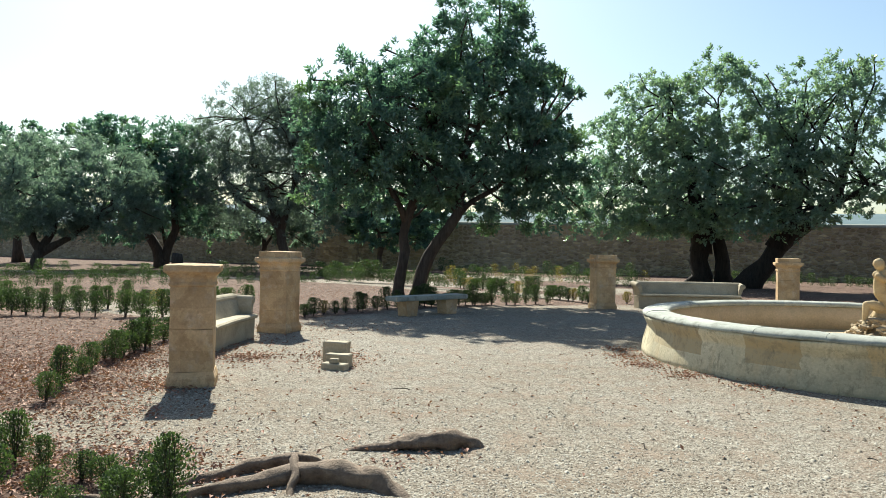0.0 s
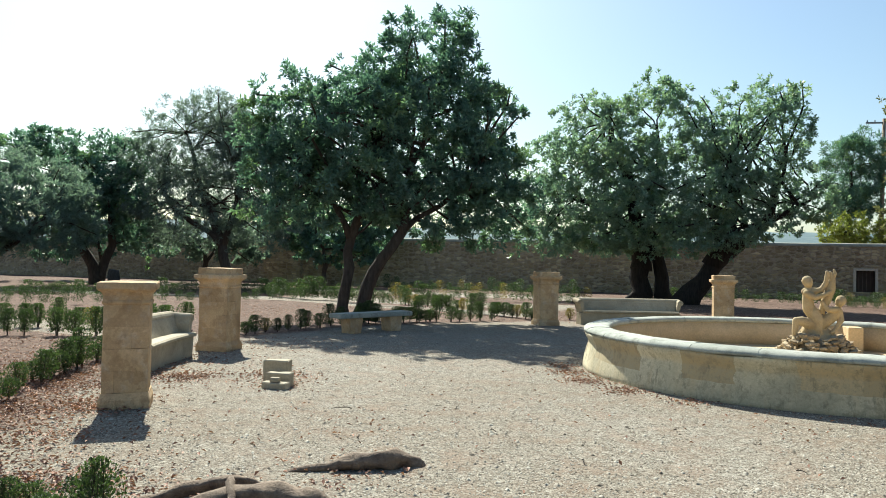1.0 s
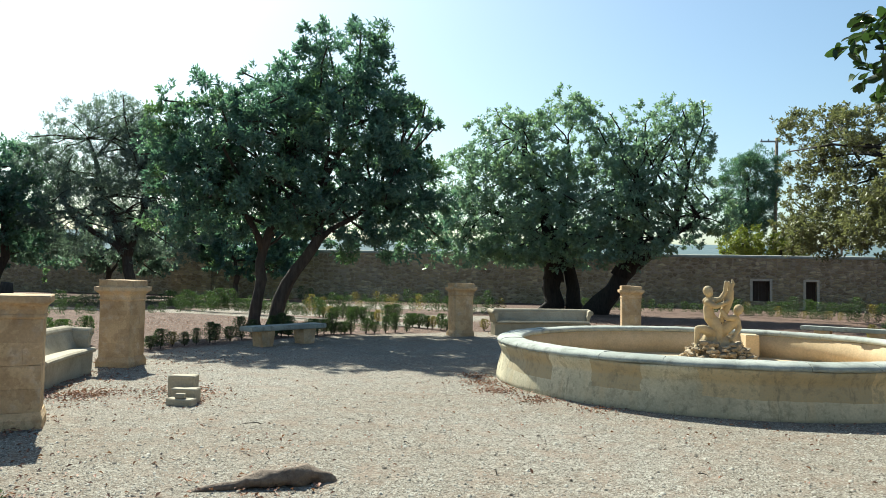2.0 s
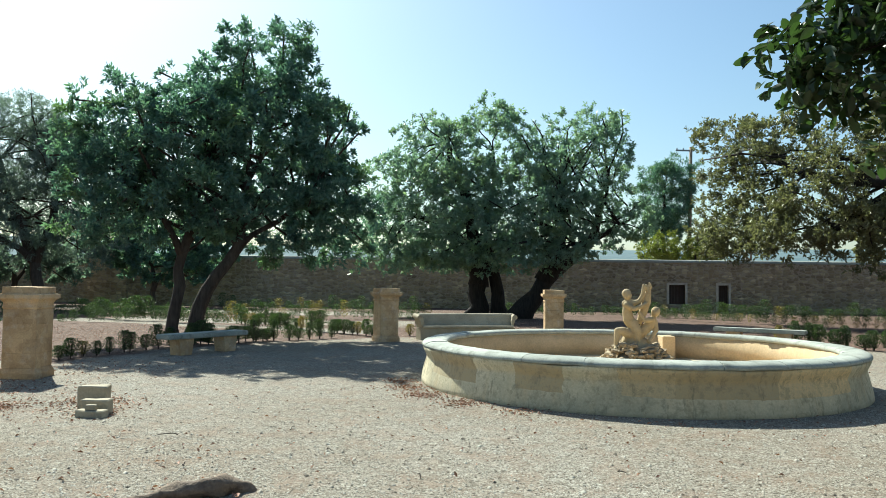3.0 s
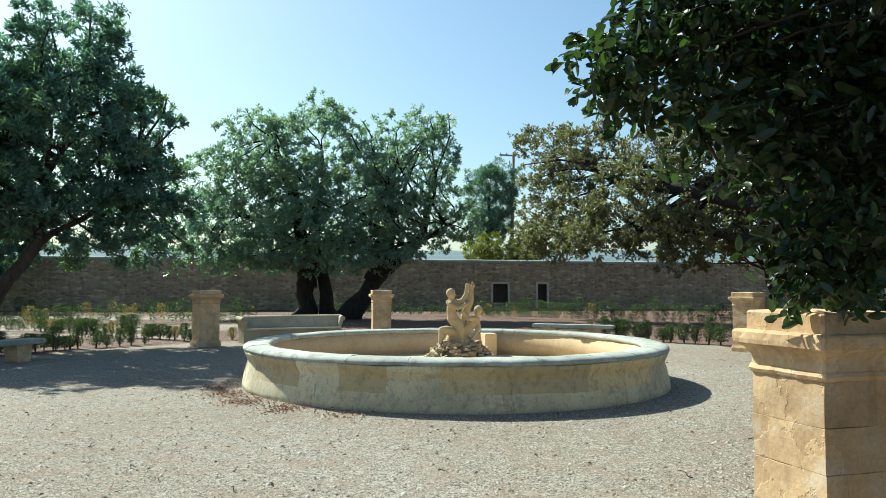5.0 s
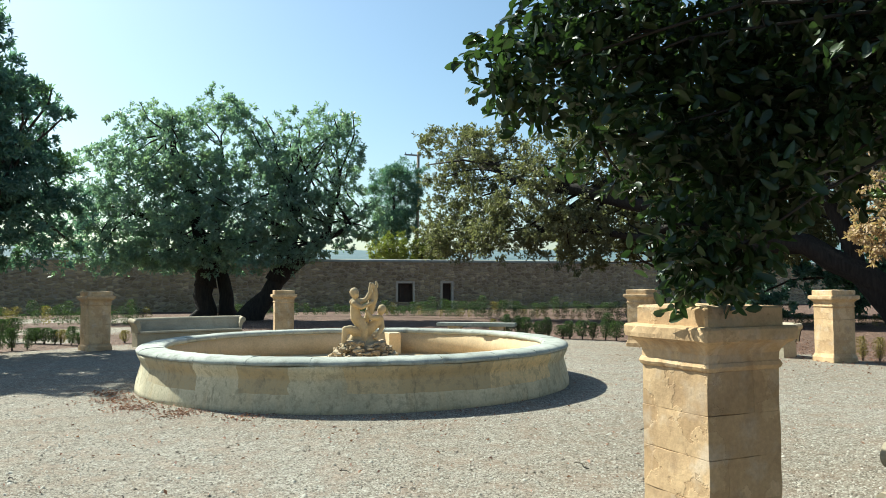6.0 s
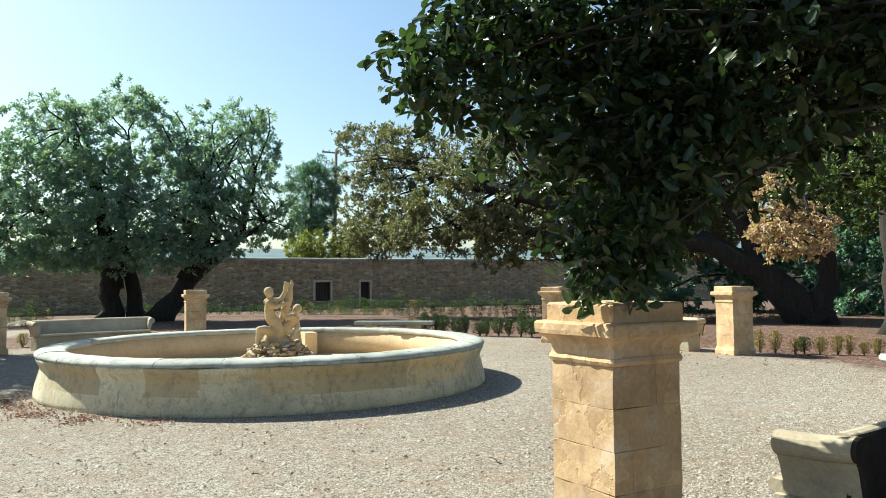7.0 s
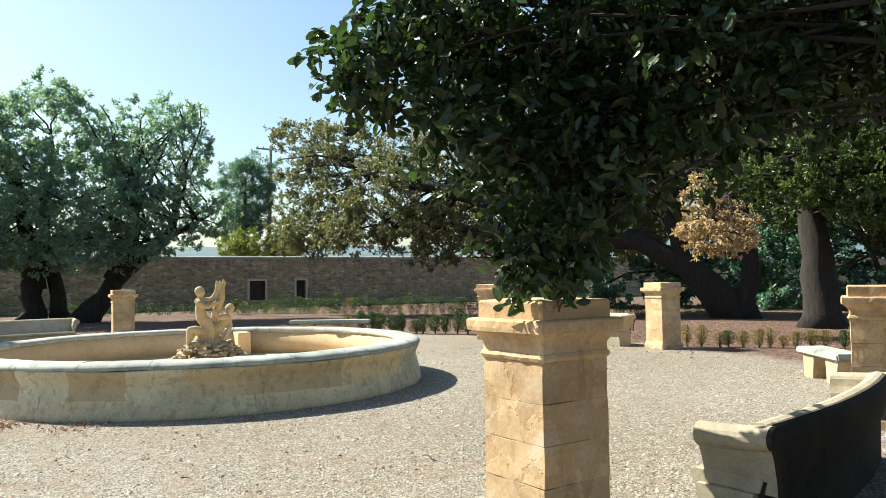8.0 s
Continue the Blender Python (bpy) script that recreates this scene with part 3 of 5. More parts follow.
# ---- the court ----
def pillar(x, y, turn, block=True, seed=0, courses=4, width=1.0):
    """A square sandstone pier: stepped plinth, shaft of coursed blocks, moulded cap, and a block on top."""
    p = empty("stone_pillar", pose(x, y, 0, 0, 0, turn) @ Matrix.Diagonal((width, width, 1, 1)))
    bm = square_loft([(0.308, -0.05), (0.308, 0.095), (0.302, 0.11), (0.290, 0.14), (0.281, 0.17)], 6)
    rough_up(bm, 0.008, 4.0, seed)
    part("plinth", bm, sandstone, p)
    z, top = 0.17, 1.14
    hgt = (top - z) / courses
    for k in range(courses):
        a, b = z + k * hgt, z + (k + 1) * hgt
        halves = [(-0.272, 0.272)] if (k + seed) % 2 else [(-0.272, -0.03 + 0.1 * ((seed * 7 + k) % 3 - 1)), (-0.03 + 0.1 * ((seed * 7 + k) % 3 - 1), 0.272)]
        for x0, x1 in halves:
            bm = cuboid(x0 + (0.0008 if x0 > -0.27 else 0), x1 - (0.0008 if x1 < 0.27 else 0), -0.272, 0.272, a + 0.0008, b - 0.0008)
            bmesh.ops.subdivide_edges(bm, edges=bm.edges[:], cuts=4, use_grid_fill=True)
            rough_up(bm, 0.006, 6.0, seed + k * 3.1)
            bmesh.ops.bevel(bm, geom=[e for e in bm.edges if len(e.link_faces) == 2 and e.calc_face_angle() > 1.0], offset=0.0018, segments=1, affect="EDGES")
            part("block", bm, sandstone, p)
    rings = [(0.275, 1.14), (0.285, 1.148), (0.292, 1.165), (0.285, 1.185), (0.278, 1.19), (0.278, 1.235), (0.284, 1.25), (0.294, 1.268), (0.312, 1.288), (0.332, 1.300), (0.335, 1.307), (0.350, 1.312), (0.353, 1.335), (0.353, 1.374), (0.345, 1.386), (0.20, 1.395)]
    bm = square_loft(rings, 16)
    rough_up(bm, 0.005, 15.0, seed + 9)
    rough_up(bm, 0.004, 3.0, seed + 2)
    part("cap", bm, sandstone, p, "moulded cap with worn edges")
    if block:
        bm = square_loft([(0.295, 1.387), (0.295, 1.49), (0.286, 1.503), (0.15, 1.506)], 6)
        rough_up(bm, 0.008, 5.0, seed + 4)
        part("top_block", bm, sandstone, p)
    return tagged(p, "square golden sandstone pillar with moulded cap" + (" and flat top block" if block else ", its top bare"), "pillar", "pillars round the court")


PILLARS = [
    (-5.76, 7.04, 33, False), (-7.68, 12.01, 4, True), (-2.83, 21.0, 30, True), (2.05, 22.5, 1, True), (12.6, 12.65, -3, True),
    (2.86, 3.86, 7, True), (8.0, 4.85, 33, True), (10.95, 17.4, 28, True),
]
for i, (x, y, a, blk) in enumerate(PILLARS):
    pillar(x, y, a, blk, i, 4, 0.87 if i == 0 else 1.0)


def polar(angle, r, z=0.0):
    return (FC.x + r * math.cos(radians(angle)), FC.y + r * math.sin(radians(angle)), z)


def sweep_arc(profile, a0, a1, steps=18, seed=0.0, wear=0.004):
    """A section (radius, z) swept about the court's centre from angle a0 to a1, closed at both ends."""
    bm = bmesh.new()
    rows = []
    for i in range(steps + 1):
        a = a0 + (a1 - a0) * i / steps
        rows.append([bm.verts.new(polar(a, r, z)) for r, z in profile])
    m = len(profile)
    for p, q in zip(rows, rows[1:]):
        for k in range(m):
            bm.faces.new((p[k], p[(k + 1) % m], q[(k + 1) % m], q[k]))
    bm.faces.new(rows[0][::-1])
    bm.faces.new(rows[-1])
    bmesh.ops.recalc_face_normals(bm, faces=bm.faces[:])
    rough_up(bm, wear, 4.0, seed)
    return bm


def round_pts(cr, cz, rad, a0, a1, n):
    return [(cr + rad * math.cos(radians(a0 + (a1 - a0) * i / n)), cz + rad * math.sin(radians(a0 + (a1 - a0) * i / n))) for i in range(n + 1)]


def exedra_bench(mid, half=9.2, seed=0, out=0.0):
    """A curved stone seat: solid base, overhanging seat slab, leaning back with a rolled top, scroll ends."""
    arm = 0.6
    b = empty("curved_bench", pose(out * math.cos(radians(mid)), out * math.sin(radians(mid)), 0))
    a0, a1 = mid - half, mid + half
    part("base", sweep_arc([(9.73, -0.04), (9.71, 0.37), (10.08, 0.37), (10.10, -0.04)], a0 + 0.3, a1 - 0.3, 18, seed), cast_stone, b)
    seat = [(9.67, 0.372), (9.64, 0.39), (9.64, 0.43), (9.67, 0.455), (9.9, 0.445), (9.98, 0.44), (9.98, 0.372)]
    part("seat", sweep_arc(seat, a0 + arm, a1 - arm, 18, seed + 2), cast_stone, b, "smooth worn seat slab")
    back = [(9.93, 0.447), (9.98, 0.58), (10.02, 0.70)] + round_pts(10.12, 0.735, 0.09, 190, -60, 10) + [(10.175, 0.62), (10.14, 0.50), (10.10, 0.372), (9.985, 0.372), (9.985, 0.44)]
    part("backrest", sweep_arc(back, a0 + 0.5, a1 - 0.5, 18, seed + 3), cast_stone, b, "leaning back with rolled top edge")
    # thin skin over the back whose dark colour paints in shade
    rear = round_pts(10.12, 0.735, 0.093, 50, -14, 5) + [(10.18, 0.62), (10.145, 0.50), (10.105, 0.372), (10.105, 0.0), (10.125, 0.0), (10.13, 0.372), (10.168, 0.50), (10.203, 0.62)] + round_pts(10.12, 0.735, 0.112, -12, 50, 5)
    part("rear_face", sweep_arc(rear, a0 + 0.5, a1 - 0.5, 18, seed + 3, 0.003), shade_stone, b, "rear face coloured dark for its shade")
    prof = [(-0.05, 0.374), (-0.05, 0.60), (-0.03, 0.67)] + round_pts(0.055, 0.71, 0.08, 185, -75, 12) + [(0.05, 0.57), (0.02, 0.47), (0.015, 0.374)]
    for ang, sgn in ((a0 + 0.6, -1), (a1 - 0.6, 1)):
        tang = Vector((-math.sin(radians(ang)), math.cos(radians(ang)), 0)) * sgn
        bm = bmesh.new()
        rows = []
        for k in range(6):
            o = Vector(polar(ang, 9.75 + 0.465 * k / 5))
            lift = 0.03 * (k / 5) ** 2
            rows.append([bm.verts.new(o + tang * s + Vector((0, 0, z + (lift if z > 0.5 else 0)))) for s, z in prof])
        for p, q in zip(rows, rows[1:]):
            for k in range(len(prof)):
                bm.faces.new((p[k], p[(k + 1) % len(prof)], q[(k + 1) % len(prof)], q[k]))
        bm.faces.new(rows[0][::-1])
        bm.faces.new(rows[-1])
        bmesh.ops.recalc_face_normals(bm, faces=bm.faces[:])
        rough_up(bm, 0.006, 5.0, seed + sgn)
        arm_ob = part("arm", bm, cast_stone, b, "outward rolled arm")
        # thin end plate, painted as dark as the shaded rear
        bm = bmesh.new()
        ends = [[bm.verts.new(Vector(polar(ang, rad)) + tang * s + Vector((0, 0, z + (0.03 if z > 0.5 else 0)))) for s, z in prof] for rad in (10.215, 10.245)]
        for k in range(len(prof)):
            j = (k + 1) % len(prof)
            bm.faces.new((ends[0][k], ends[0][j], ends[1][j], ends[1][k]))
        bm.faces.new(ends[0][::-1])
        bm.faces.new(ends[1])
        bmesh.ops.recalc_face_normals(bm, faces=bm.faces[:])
        part("arm_end", bm, shade_stone, arm_ob, "rear end of the arm coloured dark for its shade")
        bm = bmesh.new()
        pts = []
        for k in range(22):
            t = k / 21
            rad, th = 0.062 * (1 - 0.7 * t), -0.9 + t * 3.2 * math.pi
            pts.append(Vector(polar(ang, 9.749)) + tang * (0.055 + rad * math.cos(th)) + Vector((0, 0, 0.71 + rad * math.sin(th))))
        tube(bm, pts, [0.012] * 22, 6)
        part("volute", bm, cast_stone, arm_ob)
    return tagged(b, "curved pale stone bench with rolled back and scrolled arms", "bench", "curved benches of the court")


for i, mid in enumerate((107.5, 197.4, 12.8, 286.6)):
    bench = exedra_bench(mid - (0.7 if i == 1 else 0), 6.6 if i == 1 else 8.9, i * 2.7, 0.40 if i == 1 else 0.0)
    if i == 3:
        # this one stands turned about its first end
        ex, ey, _ = polar(mid - 8.9, 9.8)
        bench.matrix_basis = pose(ex - 0.07, ey + 0.18, 0, 0, 0, 3) @ pose(-ex, -ey, 0)
    bench.matrix_basis = bench.matrix_basis @ Matrix.Diagonal((1, 1, 0.93, 1))


def slab_bench(x, y, turn, length=1.75, seed=0):
    """A stone slab on two splayed block legs."""
    b = empty("stone_bench", pose(x, y, 0, 0, 0, turn))
    h = length / 2
    bm = cuboid(-h, h, -0.23, 0.23, 0.36, 0.47, 0.022, 2)
    rough_up(bm, 0.008, 3.0, seed)
    part("seat", bm, coping_stone, b, "grey-green worn slab")
    for s in (-1, 1):
        bm = cuboid(s * h * 0.55 - 0.15, s * h * 0.55 + 0.15, -0.17, 0.17, -0.03, 0.358)
        for v in bm.verts:
            if v.co.z > 0.2:
                v.co.x = s * h * 0.55 + (v.co.x - s * h * 0.55) * 1.35
        bmesh.ops.subdivide_edges(bm, edges=bm.edges[:], cuts=3, use_grid_fill=True)
        rough_up(bm, 0.012, 4.0, seed + s)
        part("leg", bm, sandstone, b, "tapered sandstone block leg")
    return tagged(b, "backless bench of grey stone slab on two sandstone legs", "bench", "slab benches of the court")


slab_bench(-6.45, 16.7, 62, 2.3, 1)
slab_bench(7.9, 21.9, -32, 2.5, 2)
slab_bench(10.75, 7.3, 58, 1.45, 3)


# ---- the fountain ----
def fountain():
    f = empty("fountain_basin", pose(BASIN.x, BASIN.y, 0))

    def ring(profile, a0=0.0, a1=360.0, steps=96, wear=0.0, seed=0.0):
        bm = bmesh.new()
        rows = []
        closed = a1 - a0 >= 360
        for i in range(steps if closed else steps + 1):
            a = radians(a0 + (a1 - a0) * i / steps)
            rows.append([bm.verts.new((r * math.cos(a), r * math.sin(a), z)) for r, z in profile])
        m = len(profile)
        pairs = list(zip(rows, rows[1:] + rows[:1])) if closed else list(zip(rows, rows[1:]))
        for p, q in pairs:
            for k in range(m):
                bm.faces.new((p[k], q[k], q[(k + 1) % m], p[(k + 1) % m]))
        if not closed:
            for end in (bm.faces.new(rows[0]), bm.faces.new(rows[-1][::-1])):
                for e in end.edges:
                    e.smooth = False
        bmesh.ops.recalc_face_normals(bm, faces=bm.faces[:])
        if wear:
            rough_up(bm, wear, 2.5, seed)
        return bm

    outer = [(3.36, -0.05), (3.64, -0.05), (3.63, 0.06), (3.61, 0.16), (3.575, 0.30), (3.55, 0.40), (3.548, 0.43), (3.565, 0.47), (3.592, 0.52), (3.612, 0.57), (3.612, 0.598), (3.36, 0.598)]
    part("wall", ring(outer, steps=128, wear=0.012), fountain_wall, f, "stained flaring rendered outer wall", True)
    inner = [(3.355, 0.05), (3.355, 0.598), (3.20, 0.598), (3.20, 0.05)]
    part("inner_wall", ring(inner, wear=0.006, seed=3), basin_render, f, "ochre rendered inner wall", True)
    bm = bmesh.new()
    bmesh.ops.create_circle(bm, cap_ends=True, segments=96, radius=3.21, matrix=pose(0, 0, 0.16))
    part("floor", bm, basin_render, f, "dry ochre basin floor")
    n = 26
    prof = [(3.20, 0.600), (3.182, 0.612), (3.180, 0.640), (3.195, 0.667), (3.225, 0.684), (3.27, 0.692), (3.33, 0.696), (3.42, 0.696), (3.50, 0.691), (3.56, 0.679), (3.60, 0.660), (3.622, 0.635), (3.624, 0.612), (3.61, 0.601), (3.56, 0.600)]
    for k in range(n):
        g = 0.03
        bm = ring(prof, 360 * k / n + g, 360 * (k + 1) / n - g, 10, 0.008, k * 1.9)
        rough_up(bm, 0.006, 11.0, k * 0.7)
        part("coping", bm, coping_stone, f, smooth=True)
    bm = cuboid(1.13, 1.39, 2.5, 3.0, 0.14, 0.62, 0.012)
    part("overflow_box", bm, basin_render, f, "small rendered box against the inner wall")
    return tagged(f, "large round dry stone fountain basin with rounded grey coping", "fountain")


fountain()


def rock_pile():
    r = random.Random(5)
    p = empty("rock_pile", pose(2.57, 13.0, 0.15) @ Matrix.Diagonal((0.84, 0.84, 0.82, 1)))
    core = bmesh.new()
    bmesh.ops.create_icosphere(core, subdivisions=3, radius=1.0, matrix=Matrix.LocRotScale((0, 0, 0.0), None, (0.62, 0.55, 0.58)))
    rough_up(core, 0.06, 5.0, 2)
    part("core", core, rock_stone, p)
    for i in range(250):
        a, t = r.uniform(0, 6.283), r.random()
        z = 0.02 + 0.60 * t
        rad = (0.80 - 0.95 * max(0.0, z - 0.12) ** 1.15) * r.uniform(0.9, 1.04)
        bm = bmesh.new()
        bmesh.ops.create_cube(bm, size=1.0)
        bmesh.ops.subdivide_edges(bm, edges=bm.edges[:], cuts=1, use_grid_fill=True)
        for v in bm.verts:
            v.co *= 1.0 - 0.16 * (v.co.length > 0.6) + r.uniform(-0.12, 0.12)
        s = r.uniform(0.09, 0.2)
        bmesh.ops.transform(bm, matrix=Matrix.LocRotScale((rad * math.cos(a), rad * 0.9 * math.sin(a), z), Euler((r.uniform(-0.3, 0.3), r.uniform(-0.3, 0.3), r.uniform(0, 6))), (s, s * r.uniform(0.6, 0.9), s * r.uniform(0.3, 0.5))), verts=bm.verts[:])
        part("stone", bm, rock_stone, p)
    return tagged(p, "heap of flat rubble stones carrying a statue", "rocks")


rock_pile()


def statue():
    """Two playful figures in one plain worn mass, one kneeling and one reaching up with a fish."""
    bm = bmesh.new()

    def limb(*pts):
        for (p, r), (q, s) in zip(pts, pts[1:]):
            p, q = Vector(p), Vector(q)
            n = max(2, int((q - p).length / (0.35 * max(r, s))) + 1)
            for i in range(n + 1):
                t = i / n
                bmesh.ops.create_icosphere(bm, subdivisions=2, radius=r + (s - r) * t, matrix=Matrix.Translation(p.lerp(q, t)))

    # the kneeling, reaching figure
    limb(((-0.085, 0.0, 1.535), 0.085), ((-0.075, -0.02, 1.50), 0.078))
    limb(((-0.07, 0.0, 1.45), 0.045), ((-0.055, 0.0, 1.38), 0.06))
    limb(((-0.11, 0.0, 1.36), 0.062), ((0.03, 0.0, 1.37), 0.06))
    limb(((-0.055, 0.0, 1.34), 0.095), ((-0.075, 0.0, 1.22), 0.085), ((-0.05, 0.0, 1.08), 0.10), ((0.0, 0.0, 1.02), 0.105))
    limb(((0.03, -0.02, 1.37), 0.05), ((0.12, -0.04, 1.40), 0.043), ((0.185, -0.04, 1.52), 0.036), ((0.20, -0.04, 1.68), 0.03))
    limb(((-0.10, -0.06, 1.34), 0.052), ((0.02, -0.14, 1.27), 0.044), ((0.17, -0.12, 1.33), 0.034), ((0.22, -0.1, 1.36), 0.035))
    limb(((0.03, -0.03, 1.02), 0.09), ((0.075, -0.10, 0.90), 0.07), ((0.085, -0.10, 0.74), 0.052), ((0.10, -0.12, 0.60), 0.04), ((0.13, -0.18, 0.57), 0.04))
    # the second figure, low and turned
    limb(((0.42, 0.02, 1.235), 0.082), ((0.40, -0.01, 1.205), 0.072))
    limb(((0.385, 0.02, 1.14), 0.045), ((0.36, 0.02, 1.08), 0.062))
    limb(((0.36, 0.02, 1.06), 0.085), ((0.27, 0.02, 0.95), 0.095), ((0.12, 0.0, 0.84), 0.105), ((0.0, 0.02, 0.80), 0.11))
    limb(((0.33, -0.06, 1.09), 0.052), ((0.20, -0.12, 1.08), 0.042), ((0.12, -0.1, 1.2), 0.034))
    limb(((0.40, 0.02, 1.05), 0.052), ((0.42, -0.02, 0.92), 0.043), ((0.33, -0.06, 0.78), 0.034), ((0.28, -0.1, 0.73), 0.035))
    limb(((0.0, -0.02, 0.82), 0.095), ((-0.16, -0.06, 0.885), 0.078), ((-0.255, -0.08, 0.89), 0.06), ((-0.275, -0.1, 0.74), 0.048), ((-0.28, -0.1, 0.62), 0.04), ((-0.30, -0.17, 0.58), 0.04))
    limb(((0.1, 0.08, 0.82), 0.09), ((-0.05, 0.2, 0.75), 0.07), ((-0.15, 0.22, 0.6), 0.05))
    # the fish, head up
    limb(((0.14, 0.02, 1.05), 0.05), ((0.20, 0.01, 1.22), 0.075), ((0.255, 0.0, 1.40), 0.08), ((0.285, 0.0, 1.54), 0.055), ((0.275, 0.0, 1.60), 0.04))
    limb(((0.29, 0.0, 1.58), 0.035), ((0.325, 0.0, 1.66), 0.03), ((0.31, 0.0, 1.72), 0.02))
    limb(((0.275, -0.01, 1.60), 0.035), ((0.25, -0.01, 1.68), 0.024))
    # rough seat beneath
    limb(((0.0, 0.05, 0.70), 0.16), ((0.12, 0.05, 0.55), 0.24), ((0.2, 0.05, 0.62), 0.17))
    ob = mesh_object("statue", bm, statue_stone)
    ob.matrix_basis = pose(2.49, 13.0, -0.02)
    m = ob.modifiers.new("remesh", "REMESH")
    m.mode, m.voxel_size, m.use_smooth_shade = "VOXEL", 0.011, True
    s = ob.modifiers.new("smooth", "SMOOTH")
    s.factor, s.iterations = 0.5, 4
    return tagged(ob, "weathered pale limestone statue of two figures with a fish", "statue")


statue()


# ---- loose stones and roots ----
def stone_blocks():
    r = [(-4.98, 9.14, 0, 0.34, 0.24, 0.30, 12, "upright rough cut grey stone block on the gravel"), (-4.79, 8.84, 0, 0.34, 0.16, 0.18, 4, "small grey stone block on the gravel"),
         (-4.74, 8.63, 0, 0.36, 0.14, 0.09, -6, "low grey stone block on the gravel")]
    for x, y, z, w, d, h, a, lab in r:
        bm = cuboid(-w / 2, w / 2, -d / 2, d / 2, -0.02, h, 0.012)
        bmesh.ops.subdivide_edges(bm, edges=bm.edges[:], cuts=2, use_grid_fill=True)
        rough_up(bm, 0.016, 5, x)
        ob = mesh_object("stone_block", bm, cast_stone)
        ob.matrix_basis = pose(x, y, z, 0, 0, a)
        tagged(ob, lab, "stone block", "loose stone blocks")
    bm = cuboid(-0.06, 0.06, -0.04, 0.04, 0, 0.06, 0.008)
    ob = mesh_object("stone_chip", bm, cast_stone)
    ob.matrix_basis = pose(-4.75, 8.63, 0.085, 0, 0, 10)
    tagged(ob, "small pale stone chip lying on a block", "stone")


stone_blocks()


def surface_root(pts, radii, label, seed):
    rr = random.Random(seed)
    fine, fr = [], []
    for (a, ra), (b, rb) in zip(zip(pts, radii), zip(pts[1:], radii[1:])):
        for i in range(6):
            t = i / 6
            fine.append(Vector(a).lerp(Vector(b), t) + Vector((rr.uniform(-1, 1), rr.uniform(-1, 1), rr.uniform(-0.6, 0.6))) * 0.018)
            fr.append((ra + (rb - ra) * t) * rr.uniform(0.92, 1.08))
    fine.append(Vector(pts[-1]))
    fr.append(radii[-1])
    for _ in range(2):
        fine = [fine[0]] + [(a + b * 2 + c) / 4 for a, b, c in zip(fine, fine[1:], fine[2:])] + [fine[-1]]
    ob = mesh_object("tree_root", tube(bmesh.new(), fine, fr, 16, 0.6), root_bark, True)
    return tagged(ob, label, "tree root", "surface roots")


surface_root([(-3.6, 3.55, -0.06), (-3.15, 3.98, 0.02), (-2.85, 4.35, 0.04), (-2.5, 4.5, 0.06), (-2.15, 4.45, 0.02), (-1.95, 4.35, -0.08)], [0.04, 0.055, 0.075, 0.085, 0.075, 0.04], "thick arching grey-brown tree root breaking the gravel", 1)
surface_root([(-3.7, 3.75, -0.05), (-3.35, 4.2, 0.02), (-3.15, 4.6, 0.05), (-2.95, 4.75, 0.04), (-2.75, 4.85, -0.04)], [0.03, 0.04, 0.048, 0.038, 0.022], "knotted weathered tree root above the gravel", 2)
surface_root([(-2.98, 4.66, 0.08), (-2.88, 4.45, 0.13), (-2.78, 4.3, 0.10), (-2.72, 4.15, 0.0), (-2.65, 4.0, -0.05)], [0.02, 0.026, 0.026, 0.022, 0.015], "thin root crossing a thicker one", 3)
surface_root([(-3.0, 5.15, -0.04), (-2.6, 5.35, 0.01), (-2.35, 5.45, 0.05), (-2.1, 5.6, 0.07), (-1.9, 5.75, 0.0), (-1.8, 5.85, -0.06)], [0.025, 0.04, 0.065, 0.08, 0.055, 0.02], "low brown tree root breaking the gravel", 4)
surface_root([(-4.2, 3.3, -0.03), (-3.9, 3.5, 0.02), (-3.6, 3.6, 0.0), (-3.4, 3.62, -0.04)], [0.02, 0.025, 0.025, 0.015], "thin grey root among the small shrubs", 5)


# ---- trees ----
def at(x, y, rz):
    return (x, y, 0, 0, 0, rz)


